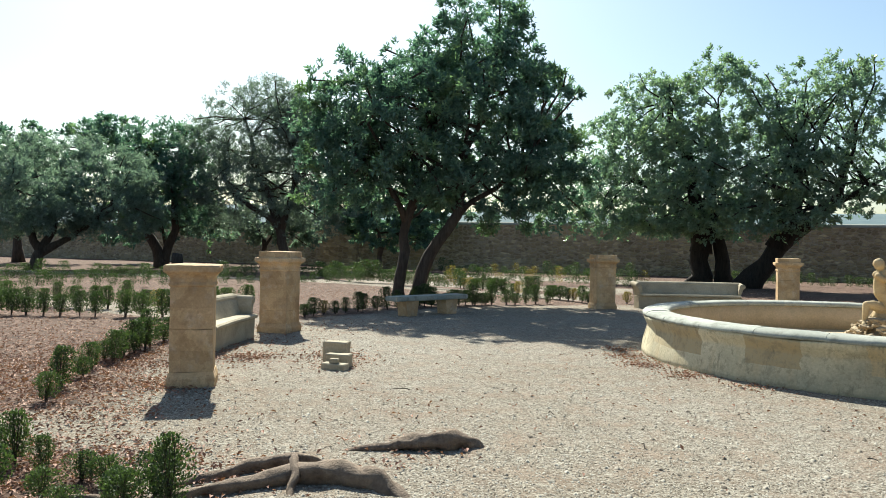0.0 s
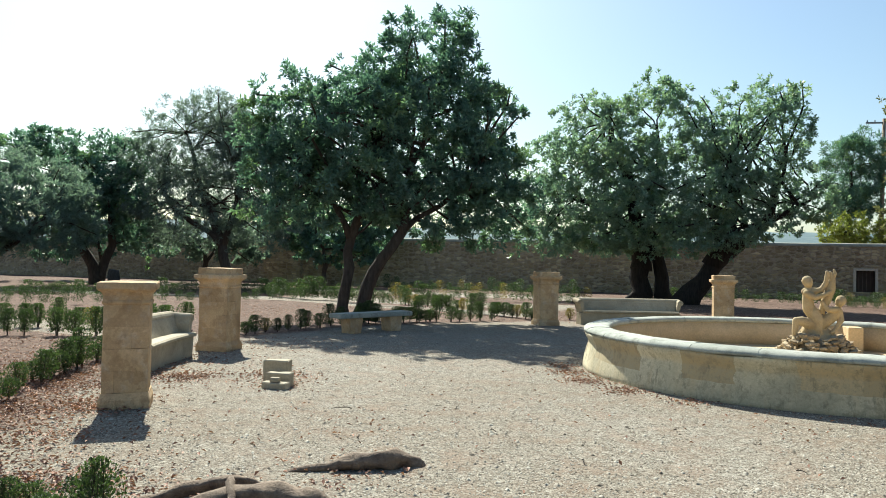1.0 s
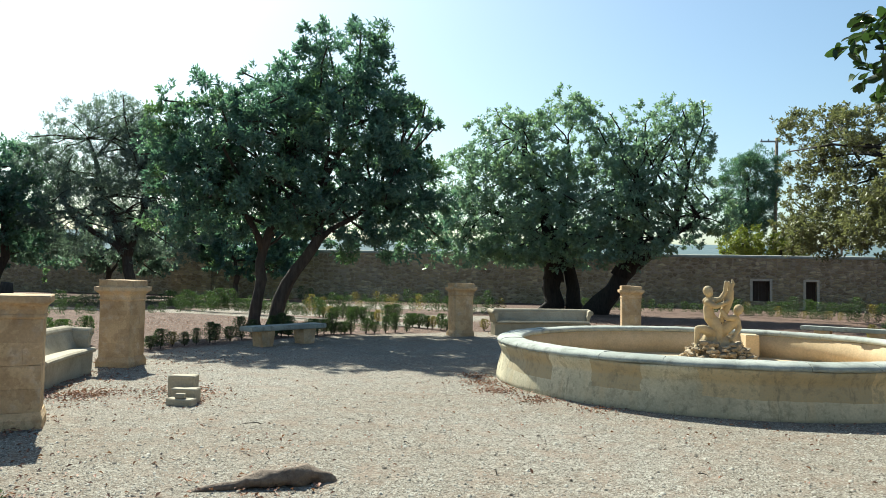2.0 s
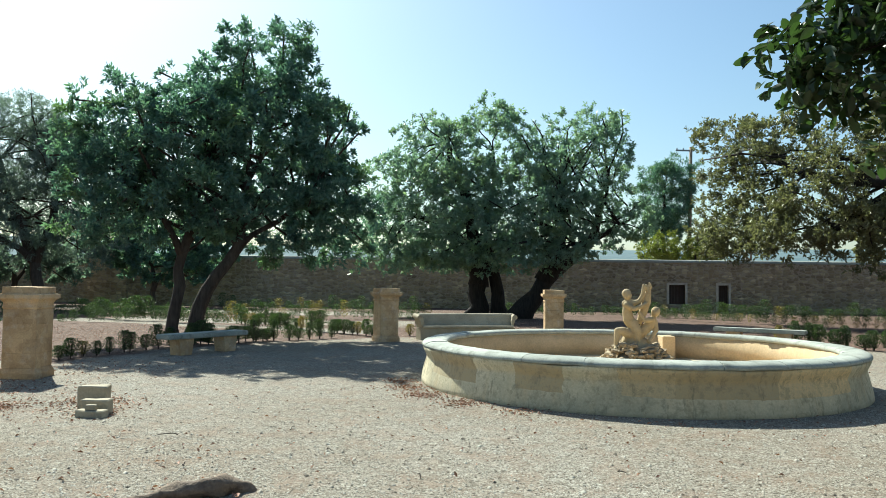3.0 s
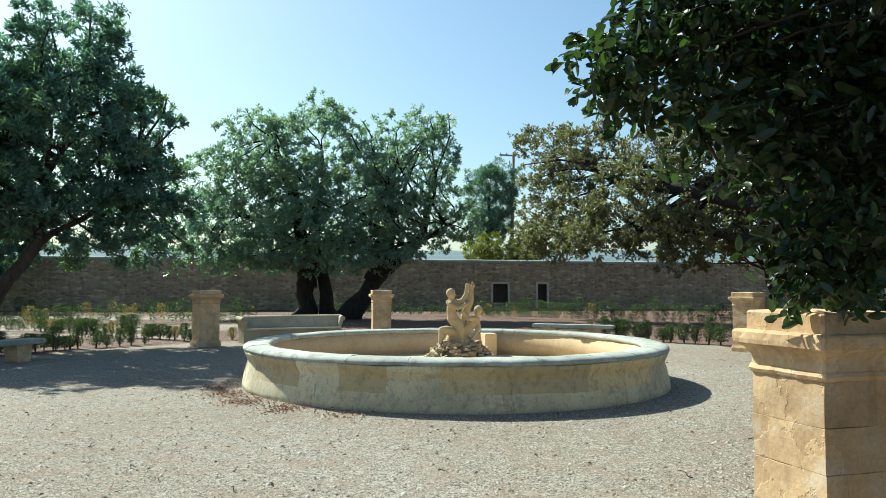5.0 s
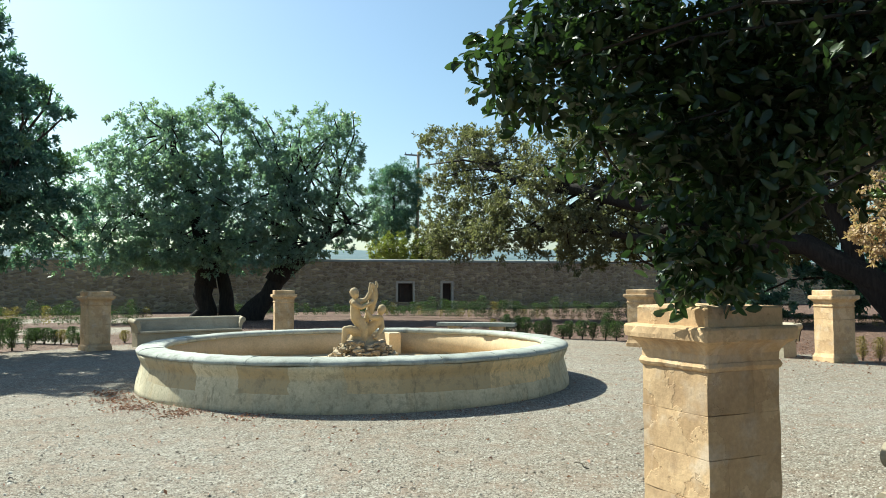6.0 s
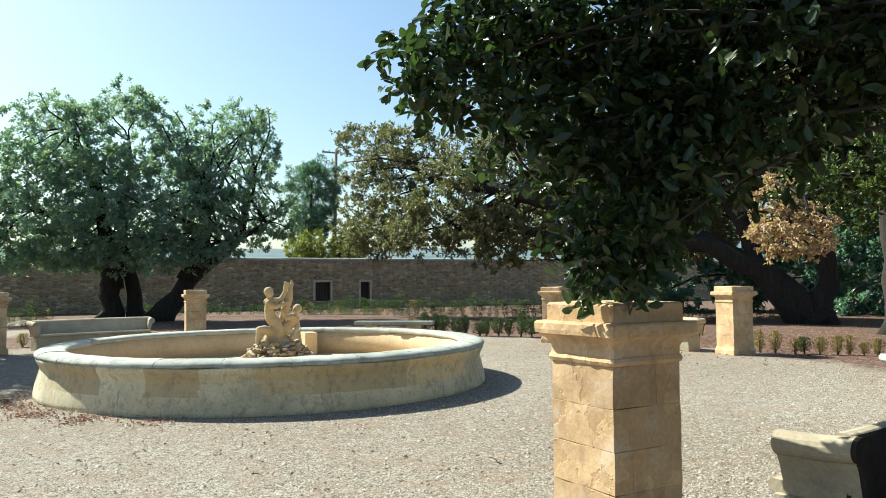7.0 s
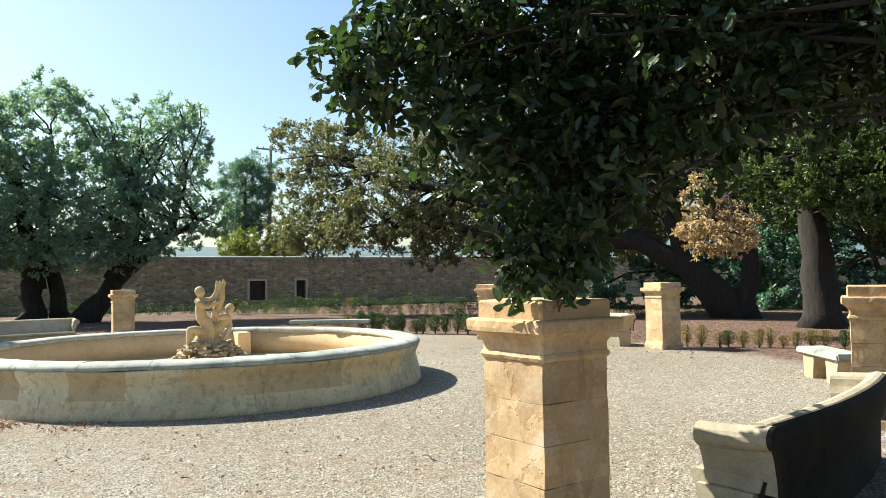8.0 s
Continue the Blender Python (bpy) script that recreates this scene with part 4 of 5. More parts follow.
tree("carob_tree", at(-8.6, 20.5, 22.2),
     [([(-0.2, 0, -0.1), (-0.1, 0, 1.1), (0.0, 0.1, 2.4), (0.4, 0.2, 4.3), (1.2, 0.1, 6.3)], 0.19, 0.05),
      ([(0.3, 0, -0.1), (0.7, -0.1, 1.4), (1.5, -0.2, 2.6), (1.6, -0.1, 3.7), (2.3, 0, 6.1)], 0.22, 0.05),
      ([(0.0, 0.1, 2.4), (-0.8, 0, 3.8), (-1.7, -0.2, 4.9)], 0.10, 0.03), ([(1.5, -0.2, 2.6), (3.1, 0, 3.8), (4.0, 0.2, 5.0)], 0.09, 0.03)],
     [((2.2, 0.0, 7.8), (1.4, 1.3, 1.5)), ((1.5, 0.0, 8.5), (0.5, 0.5, 0.7)), ((2.9, 0.0, 8.7), (0.5, 0.5, 0.7)), ((3.5, 0.0, 7.3), (0.8, 0.8, 1.0)), ((0.4, 0.0, 7.0), (1.0, 0.9, 1.0)), ((-1.6, 0.0, 6.2), (1.4, 1.4, 1.0)), ((1.2, 0.0, 5.3), (2.9, 2.6, 1.9)), ((4.0, 0.0, 5.5), (1.1, 1.5, 1.6)), ((-1.7, 0.0, 4.1), (1.5, 1.5, 1.6)), ((4.1, 0.0, 3.3), (1.2, 1.1, 1.1)), ((1.1, 0.0, 3.9), (2.3, 2.0, 1.0)), ((-0.2, -1.0, 5.1), (1.9, 1.8, 1.8)), ((2.1, 1.0, 6.6), (1.9, 1.8, 1.6)), ((-2.7, 0.0, 5.2), (0.7, 1.0, 1.1)), ((-0.6, 0, 3.3), (1.6, 1.4, 0.8)), ((2.9, 0, 3.1), (1.3, 1.2, 0.8)), ((4.4, 0, 4.3), (0.9, 0.9, 0.9)), ((4.9, 0, 3.2), (0.9, 0.9, 1.0))],
     7600, 13, 0.28, 0.165, 0.058, carob_leaf, bark, 1, "dark green carob tree with two leaning trunks beside the court", tufts=6)
tree("evergreen_tree", at(-0.3, 39.0, 0.4),
     [([(-0.1, 0, -0.1), (0.0, 0, 1.8), (-0.2, 0, 3.8), (-1.0, 0, 7.0), (-1.7, 0, 9.3)], 0.55, 0.08), ([(0.0, 0, 1.6), (0.4, 0, 4.7), (0.7, 0, 8.7)], 0.45, 0.06), ([(-0.2, 0, 3.4), (-2.7, 0, 5.0), (-4.5, 0, 5.5)], 0.22, 0.05),
      ([(1.1, 0.2, -0.1), (0.9, 0.1, 1.8), (0.4, 0, 4.0)], 0.42, 0.2)],
     [((-2.2, 0.0, 7.3), (2.8, 2.8, 3.1)), ((0.7, 0.0, 9.0), (2.4, 2.2, 2.1)), ((-3.9, 0.0, 4.7), (2.0, 1.8, 1.8)), ((-0.4, 0.0, 3.7), (2.8, 2.6, 1.4)), ((-3.0, 0.0, 3.5), (2.2, 1.8, 1.2)), ((-5.1, 0.0, 4.4), (1.4, 1.2, 1.3)), ((-5.3, 0.0, 6.7), (1.1, 1.5, 1.7)), ((-1.6, -1.0, 4.9), (3.1, 2.8, 2.3)), ((0.8, 0.0, 10.5), (1.3, 1.1, 0.7)), ((-2.5, 0.0, 9.4), (1.7, 1.5, 0.9)), ((0.4, -0.8, 3.2), (1.8, 1.4, 0.8)), ((-4.2, -1.4, 3.0), (1.6, 1.2, 0.7)), ((-2.2, -1.8, 3.0), (1.5, 1.1, 0.7)), ((-0.2, -2.0, 2.9), (1.4, 1.1, 0.6)), ((-1.0, -2.4, 6.0), (2.2, 1.2, 2.2))],
     5000, 12, 0.36, 0.19, 0.08, evergreen_leaf, dark_bark, 2, "broad grey-green evergreen tree before the garden wall", twigs=60)
tree("evergreen_tree", at(2.5, 36.9, -4.0),
     [([(-0.8, 0, -0.1), (0.5, 0, 1.9), (1.9, 0, 3.2), (2.8, 0, 4.0), (3.5, 0, 6.2)], 0.52, 0.07), ([(0.5, 0, 1.9), (1.3, 0, 4.0), (1.1, 0, 7.3)], 0.38, 0.06), ([(1.9, 0, 3.2), (3.2, 0, 4.1), (4.6, 0, 4.9)], 0.2, 0.05)],
     [((2.1, 0.0, 7.6), (2.4, 2.3, 2.5)), ((3.0, 0.0, 9.3), (1.4, 1.3, 0.9)), ((-0.3, 0.0, 5.4), (2.7, 2.5, 2.2)), ((3.9, 0.0, 5.2), (1.8, 1.6, 1.2)), ((0.5, 0.0, 7.8), (1.6, 1.5, 1.3)), ((-1.3, -1.0, 4.5), (1.5, 1.3, 1.3)), ((0.9, -0.8, 3.5), (1.7, 1.3, 0.9)), ((2.9, -0.4, 3.9), (1.7, 1.3, 0.8)), ((5.2, 0.0, 4.6), (0.9, 0.9, 0.8)), ((-0.6, -1.6, 3.0), (1.3, 1.0, 0.7)), ((0.9, -1.6, 2.9), (1.3, 1.0, 0.6)), ((0.6, -1.8, 5.4), (1.8, 1.1, 1.6))],
     3700, 12, 0.34, 0.185, 0.078, evergreen_leaf, dark_bark, 3, "grey-green evergreen tree with a leaning dark trunk", twigs=80)
tree("olive_tree", at(-34.3, 30.7, 48.0),
     [([(-0.3, 0, -0.1), (0.1, 0, 1.2), (1.2, 0, 3.8)], 0.35, 0.08), ([(0.1, 0, 1.0), (-0.9, 0, 2.8), (-1.4, 0, 4.3)], 0.22, 0.06), ([(0.0, 0, 0.9), (2.5, 0, 2.6), (3.7, 0, 3.6)], 0.2, 0.05)],
     [((1.4, 0.0, 4.7), (4.4, 3.9, 2.6)), ((-1.4, 0.0, 4.3), (3.0, 2.7, 2.6)), ((3.7, 0.0, 3.3), (2.7, 2.4, 1.6)), ((-0.4, 0.0, 3.2), (2.7, 2.4, 1.2)), ((4.4, 0.0, 5.2), (1.5, 1.5, 1.5))],
     3600, 15, 0.40, 0.24, 0.055, olive_leaf, bark, 4, "broad silver-green olive tree near the wall", twigs=40, shell=0.7)
tree("evergreen_tree", at(-32.6, 37.9, 40.4),
     [([(0.3, 0, -0.1), (-0.3, 0, 1.7), (-1.4, 0, 3.8), (-1.9, 0, 7.2)], 0.4, 0.07), ([(0.3, 0, -0.1), (1.1, 0, 2.4), (0.6, 0, 5.9)], 0.35, 0.07)],
     [((0.6, 0.0, 7.0), (2.2, 2.0, 2.2)), ((-0.5, 0.0, 5.0), (2.2, 2.3, 2.3)), ((-1.9, 0.0, 7.9), (2.5, 2.3, 1.3)), ((-3.8, 0.0, 7.6), (1.8, 1.6, 1.0)), ((1.9, 0.0, 5.0), (1.6, 2.3, 2.3))],
     2200, 13, 0.40, 0.26, 0.10, carob_leaf, bark, 5, "dark evergreen tree with forked trunk near the wall", twigs=40)
tree("feathery_tree", at(-25.3, 40.7, 31.6),
     [([(0.3, 0, -0.1), (-0.1, 0, 2.6), (-1.5, 0, 6.0), (-2.4, 0, 9.4)], 0.35, 0.05), ([(-0.1, 0, 2.6), (-2.9, 0, 4.6), (-3.9, 0, 6.2)], 0.2, 0.05), ([(-0.1, 0, 2.6), (0.9, 0, 6.1), (0.4, 0, 8.8)], 0.2, 0.05)],
     [((-2.3, 0.0, 8.2), (3.0, 2.7, 3.0)), ((-4.3, 0.0, 6.2), (1.9, 2.2, 2.4)), ((0.1, 0.0, 7.1), (2.1, 3.1, 3.5)), ((-1.8, 0.0, 4.8), (3.1, 2.8, 2.3)), ((0.4, 0.0, 9.5), (1.4, 1.6, 1.7)), ((2.0, 0.0, 6.6), (1.7, 1.8, 2.6)), ((1.7, 0.0, 9.4), (1.4, 1.4, 1.5)), ((2.4, 0.0, 3.9), (1.9, 1.7, 1.5)), ((-0.9, 0.0, 10.7), (2.1, 1.9, 1.3))],
     6600, 15, 0.44, 0.19, 0.04, dull_leaf, bark, 6, "tall feathery grey-green tree near the wall", twigs=120)
tree("evergreen_tree", at(-46.1, 38.5, 49.9), [([(0.8, 0, -0.1), (0.9, 0, 3.1), (0.9, 0, 8.0)], 0.35, 0.07)],
     [((0.9, 0.0, 8.3), (2.2, 2.0, 1.4)), ((-1.1, 0.0, 7.0), (2.4, 2.0, 2.2)), ((3.4, 0.0, 7.0), (2.6, 2.4, 2.2)), ((1, 0, 5), (4, 3, 2.0))],
     900, 24, 0.45, 0.26, 0.12, carob_leaf, bark, 7, "dark evergreen tree far along the wall", twigs=30)
tree("spreading_fig_tree", at(23.4, 20.4, -48.8),
     [([(0.8, 0, -0.1), (-0.4, 0, 1.3), (-3.0, 0, 3.1), (-7.6, 0, 4.7), (-13.9, 0.4, 6.1), (-17.9, 1.5, 7.6)], 0.6, 0.06), ([(0.2, 0, -0.1), (-1.3, 0, 2.0), (-2.3, 0, 4.7), (-4.0, 0, 7.7)], 0.45, 0.08), ([(0.8, 0, -0.1), (1.1, 0, 2.3), (1.1, 0, 6.7)], 0.5, 0.1), ([(-3.0, 0, 3.1), (-6.9, 0, 3.3), (-10.8, 0, 3.9), (-13.9, 0, 4.1)], 0.25, 0.05)],
     [((-20.6, 3.0, 9.3), (1.6, 1.4, 0.9)), ((-20.0, 2.0, 6.4), (1.3, 1.2, 1.5)), ((-20.6, 2.0, 4.2), (1.2, 1.1, 1.1)), ((-18.6, 1.0, 4.0), (1.4, 1.2, 1.0)), ((-17.4, 2.0, 7.9), (2.0, 1.8, 1.7)), ((-13.9, 0.0, 5.8), (2.1, 1.9, 2.1)), ((-17.5, 1.0, 5.4), (1.4, 1.2, 1.2)), ((-15.6, 0.0, 3.9), (1.8, 1.6, 1.0)), ((-12.3, 0.0, 3.8), (2.0, 1.8, 1.3)), ((-10.8, 2.0, 7.9), (2.7, 2.4, 2.7)), ((-6.9, 3.0, 6.4), (3.4, 3.0, 3.4)), ((-3.0, 2.0, 7.8), (3.4, 3.0, 3.2)), ((0.5, 0.0, 7.4), (2.9, 2.6, 2.9)), ((-4.6, 4.0, 4.2), (2.7, 2.4, 1.4)), ((2.5, -2.0, 7.7), (2.7, 2.8, 3.2))],
     15000, 14, 0.40, 0.17, 0.075, autumn_leaf, dark_bark, 8, "huge spreading tree with bronze-green leaves and long low limbs", twigs=90)
tree("old_tree", at(21.4, 14.8, -55.3),
     [([(0, 0, -0.1), (-0.1, 0, 1.6), (-0.2, 0, 3.4), (-0.4, 0, 6.7)], 0.62, 0.2)],
     [((-0.5, 2.0, 5.3), (2.5, 2.2, 2.0)), ((1.5, -1.0, 4.2), (1.7, 1.5, 1.0)), ((1.9, 0.0, 7.4), (2.8, 2.6, 2.8)), ((-2.2, -3.0, 4.3), (0.9, 0.8, 0.8)), ((-0.2, -1.6, 4.7), (1.7, 1.0, 1.0)), ((1.6, -1.4, 3.7), (1.0, 0.9, 0.9))],
     3600, 13, 0.3, 0.17, 0.08, fresh_leaf, dark_bark, 9, "old tree with a thick ridged dark trunk", twigs=50)
tree("pale_limbed_tree", at(23.6, 13.1, -60), [([(0, 0, -0.1), (-0.1, 0, 1.2), (-0.3, -0.3, 2.6), (-1.6, -0.6, 3.7)], 0.3, 0.09), ([(-0.2, -0.2, 2.0), (0.4, -0.6, 3.4), (0.8, -0.6, 5)], 0.2, 0.06)],
     [((-0.6, -1.0, 2.9), (0.7, 0.8, 0.9)), ((0.6, -0.8, 4.4), (1.6, 1.4, 1.0)), ((-1.4, -0.8, 4.3), (1.0, 1.0, 0.7))],
     1300, 12, 0.26, 0.15, 0.075, box_leaf, pale_bark, 10, "small bright green tree with pale bare limbs", twigs=30)
tree("withered_bough", at(15.95, 14.0, -48.0), [([(1.6, 6.2, 5.6), (0.8, 3.0, 4.7), (0.1, 0.2, 3.6), (0.0, 0, 2.9)], 0.09, 0.03), ([(0.1, 0.2, 3.6), (-0.4, 0, 4.2), (-0.5, 0, 4.8)], 0.04, 0.02)],
     [((0.0, 0.0, 2.9), (1.1, 0.9, 0.65)), ((-0.4, 0.0, 3.8), (0.45, 0.5, 0.5)), ((-0.5, 0.0, 4.7), (0.2, 0.3, 0.45))],
     520, 9, 0.18, 0.12, 0.06, dry_leaf, bark, 11, "broken hanging bough with dry tan leaves", "dead bough", twigs=30, droop=0.6)
tree("pine_tree", at(14.4, 60.3, -13.5), [([(0, 0, -0.1), (0.1, 0, 4.0), (0, 0, 9.5)], 0.3, 0.08)],
     [((0.0, 0.0, 9.0), (2.0, 2.2, 2.4)), ((0.9, 0.0, 10.4), (1.8, 1.6, 1.5)), ((0.4, 0, 6.8), (1.8, 1.6, 1.2))], 1700, 14, 0.4, 0.30, 0.05, carob_leaf, bark, 12, "rounded green pine behind the garden wall", twigs=20)
tree("yellow_shrub", at(13.3, 57.0, -12.9), [([(0, 0, -0.1), (0.1, 0, 2.0), (0, 0, 4.5)], 0.12, 0.04)],
     [((0.0, 0.0, 4.6), (1.5, 1.4, 1.3)), ((0.2, 0, 3.4), (1.3, 1.2, 1.0))], 620, 14, 0.3, 0.24, 0.07, yellow_leaf, bark, 13, "yellow-green shrub showing above the garden wall", "shrub", twigs=12)
tree("yellow_shrub", at(15.6, 55.8, -15.7), [([(0, 0, -0.1), (0.1, 0, 2.0), (0, 0, 4.5)], 0.12, 0.04)],
     [((-0.2, 0.0, 4.4), (0.8, 0.8, 0.8)), ((1.0, 0.0, 4.7), (1.0, 0.9, 0.7)), ((0.3, 0, 3.6), (1.2, 1.0, 0.8))], 560, 14, 0.28, 0.24, 0.07, yellow_leaf, bark, 14, "bright yellow-green shrub showing above the garden wall", "shrub", twigs=12)

# lower trees that fill the background along the wall
def filler(x, y, rz, blobs, clusters, leaf, seed, label, size=0.24):
    tree("background_tree", at(x, y, rz), [([(0, 0, -0.1), (0.1, 0, 1.4), (-0.2, 0, 3.0)], 0.2, 0.06), ([(0.05, 0, 1.0), (0.8, 0, 2.6)], 0.14, 0.05)], blobs, clusters, 24, 0.42, size, size * 0.45, leaf, bark, seed, label, twigs=20)


filler(-29.5, 45.0, 33, [((0, 0, 3.8), (3.2, 2, 1.8)), ((-2.8, 0, 3.0), (2.4, 1.6, 1.5)), ((2.6, 0, 3.0), (2.2, 1.6, 1.5))], 800, olive_leaf, 42, "low grey-green tree along the wall")
filler(-38.0, 45.0, 40, [((0, 0, 4.0), (3.4, 2, 2.0)), ((-3.0, 0, 3.2), (2.6, 1.6, 1.6)), ((2.6, 0, 3.2), (2.4, 1.6, 1.6))], 800, carob_leaf, 43, "low dark tree along the wall")
filler(31.0, 30.0, -46, [((-2.5, 0, 1.4), (4.0, 2, 1.6)), ((3.5, 0, 1.4), (4.0, 2, 1.6)), ((0, 0, 5.0), (5.0, 3, 3.4)), ((-4.5, 0, 4.4), (3.6, 2.4, 3.0)), ((4.5, 0, 4.6), (3.8, 2.4, 3.2)), ((0, 0, 8.5), (4.5, 3, 2.6))], 2000, carob_leaf, 45, "dense dark evergreen before the wall", 0.28)
filler(33.0, 20.0, -57, [((-2.5, 0, 1.4), (4.0, 2, 1.6)), ((3.5, 0, 1.4), (4.0, 2, 1.6)), ((0, 0, 5.0), (4.6, 3, 3.4)), ((-4.0, 0, 4.4), (3.4, 2.4, 3.0)), ((4.5, 0, 4.6), (3.8, 2.4, 3.2)), ((0, 0, 8.5), (4.5, 3, 2.6))], 1900, carob_leaf, 46, "dense dark evergreen far beside the court", 0.28)
filler(24.0, 36.0, -33, [((0, 0, 5.6), (3.6, 2.4, 2.6)), ((-3.5, 0, 4.6), (2.6, 2.0, 1.8)), ((0.5, 0, 8.0), (3.0, 2.2, 1.8))], 1200, autumn_leaf, 47, "bronze-green tree before the wall", 0.26)

filler(-21.0, 46.0, 27, [((0, 0, 3.6), (2.6, 1.8, 1.8)), ((2.4, 0, 3.0), (2.0, 1.5, 1.6)), ((-2.0, 0, 4.6), (2.0, 1.6, 1.8)), ((3.8, 0, 4.4), (1.8, 1.5, 1.6))], 1500, carob_leaf, 48, "low dark tree in the shade along the wall")


def big_leaves(name, pos, along, nrm, length, width, mat):
    """Broad leaves with rounded tips, folded along the midrib."""
    n = len(pos)
    along = along / np.linalg.norm(along, axis=1, keepdims=True)
    side = np.cross(nrm, along)
    side /= np.maximum(np.linalg.norm(side, axis=1, keepdims=True), 1e-6)
    up = np.cross(along, side)
    L, W = length.reshape(-1, 1), width.reshape(-1, 1)
    shape = [(-0.5, 0, 0), (-0.22, 0.36, 0.05), (0.12, 0.5, 0.06), (0.4, 0.3, 0.0), (0.5, 0, -0.06), (0.4, -0.3, 0.0), (0.12, -0.5, 0.06), (-0.22, -0.36, 0.05), (-0.05, 0, -0.02), (0.25, 0, -0.03)]
    V = np.stack([pos + along * L * a + side * W * b + up * L * c for a, b, c in shape], 1).reshape(-1, 3)
    i = np.arange(n)[:, None] * 10
    tri = np.array([(0, 8, 1), (1, 8, 2), (8, 9, 2), (2, 9, 3), (3, 9, 4), (4, 9, 5), (5, 9, 6), (6, 9, 8), (6, 8, 7), (7, 8, 0)])
    F = (i[:, None, :] + tri[None]).reshape(-1, 3)
    return array_mesh(name, V, F, mat)


def overhanging_tree():
    """The near tree whose leafy boughs hang over the pillar; its trunk stands beside the camera's way."""
    rng = np.random.default_rng(31)
    rr = random.Random(31)
    base = Vector((5.9, 0.6, 0))
    root = empty("broadleaf_tree", pose(*base))
    # the last four blobs are unseen boughs, added to shade the near bench
    blobs = [((2.72, 3.6, 2.5), (0.6, 0.42, 0.72)), ((2.02, 3.93, 2.8), (0.46, 0.4, 0.34)), ((1.70, 4.05, 2.84), (0.3, 0.28, 0.24)), ((1.86, 4.0, 3.15), (0.36, 0.35, 0.26)), ((2.16, 3.87, 2.45), (0.3, 0.3, 0.28)), ((2.62, 3.5, 1.92), (0.38, 0.3, 0.42)), ((3.4, 3.25, 2.75), (0.8, 0.7, 0.5)),
             ((3.0, 3.6, 3.35), (1.2, 0.7, 0.5)), ((4.2, 2.65, 2.95), (0.9, 0.7, 0.5)), ((2.25, 3.9, 3.2), (0.5, 0.5, 0.35)), ((3.9, 3.4, 3.6), (1.2, 0.9, 0.6)), ((5.0, 2.0, 3.3), (1.1, 1.0, 0.8)), ((3.0, 3.4, 2.3), (0.5, 0.4, 0.4)),
             ((3.3, 4.2, 3.0), (1.1, 0.7, 0.7)), ((4.3, 3.6, 3.3), (1.1, 0.8, 0.6)), ((5.2, 3.0, 3.5), (1.1, 0.9, 0.6)), ((3.05, 3.6, 2.5), (0.6, 0.35, 0.5)), ((2.66, 3.5, 1.74), (0.26, 0.2, 0.24)), ((5.6, 1.4, 3.4), (1.6, 1.4, 0.8)), ((4.1, 1.1, 3.7), (1.3, 1.2, 0.6)), ((6.9, 2.4, 3.6), (1.4, 1.3, 0.8)), ((6.3, -0.4, 3.6), (1.6, 1.5, 0.9))]
    blobs = [((c[0] - base.x, c[1] - base.y, c[2]), r) for c, r in blobs]
    nc, per = 6300, 10
    cc, out = crown_points(rng, blobs, nc, 0.5, 1.2)
    nc = len(cc)
    axis = out * 0.8 + unit(rng, nc) * 0.6 + [0, 0, -0.15]
    axis /= np.linalg.norm(axis, axis=1, keepdims=True)
    rep = np.repeat(np.arange(nc), per)
    n = len(rep)
    pos = cc[rep] + axis[rep] * rng.uniform(-0.09, 0.07, (n, 1)) + rng.normal(size=(n, 3)) * 0.028
    along = axis[rep] * 0.9 + unit(rng, n) * 0.9
    L = rng.uniform(0.06, 0.125, n)
    c = new("crown", big_leaves("crown", pos, along, unit(rng, n) + [0, 0, 0.8], L, L * 0.46, glossy_leaf))
    c.parent = root
    # unseen foliage added behind the camera to block sky light on the near stones
    high = [((2.5, -1.8, 4.6), (2.6, 2.2, 0.9)), ((1.5, -5.2, 4.0), (3.0, 2.6, 1.2)), ((4.5, -3.2, 3.0), (2.2, 1.8, 1.4)), ((3.2, -0.6, 5.4), (3.0, 2.0, 0.9)), ((7.0, -2.6, 2.2), (2.2, 1.6, 1.8)), ((3.6, -5.6, 2.4), (3.0, 1.6, 2.2))]
    me, _ = crown(rng, high, 6000, 9, 0.34, 0.2, 0.095, glossy_leaf, "unseen_shade_crown")
    c = new("unseen_shade_crown", me)
    c.parent = root
    bm = bmesh.new()
    main = bend((0, 0, -0.1), (-0.3, 0.4, 2.3), 0, 5, 0.05, rr)
    tube(bm, main, [0.30, 0.24, 0.22, 0.2, 0.19, 0.17], 12, 0.25)
    limbs = []
    for c0, r0 in blobs:
        p = bend((-0.3, 0.4, 2.2), c0, 0.55, 7, 0.14, rr)
        tube(bm, p, [0.035, 0.026, 0.02, 0.016, 0.013, 0.01, 0.008, 0.006], 7, 0.2)
        limbs += p[3:]
    for k in range(170):
        q = Vector(cc[rr.randrange(nc)])
        p = min(limbs, key=lambda e: (e - q).length)
        d = (q - p).length
        if 0.08 < d < 1.2:
            tube(bm, bend(p, q, 0.03, 3, 0.04 * d, rr), [0.012, 0.009, 0.006, 0.004], 5)
    part("trunk", bm, twig_bark, root, smooth=True)
    return tagged(root, "large-leaved dark glossy evergreen with boughs hanging over a pillar", "tree")


overhanging_tree()


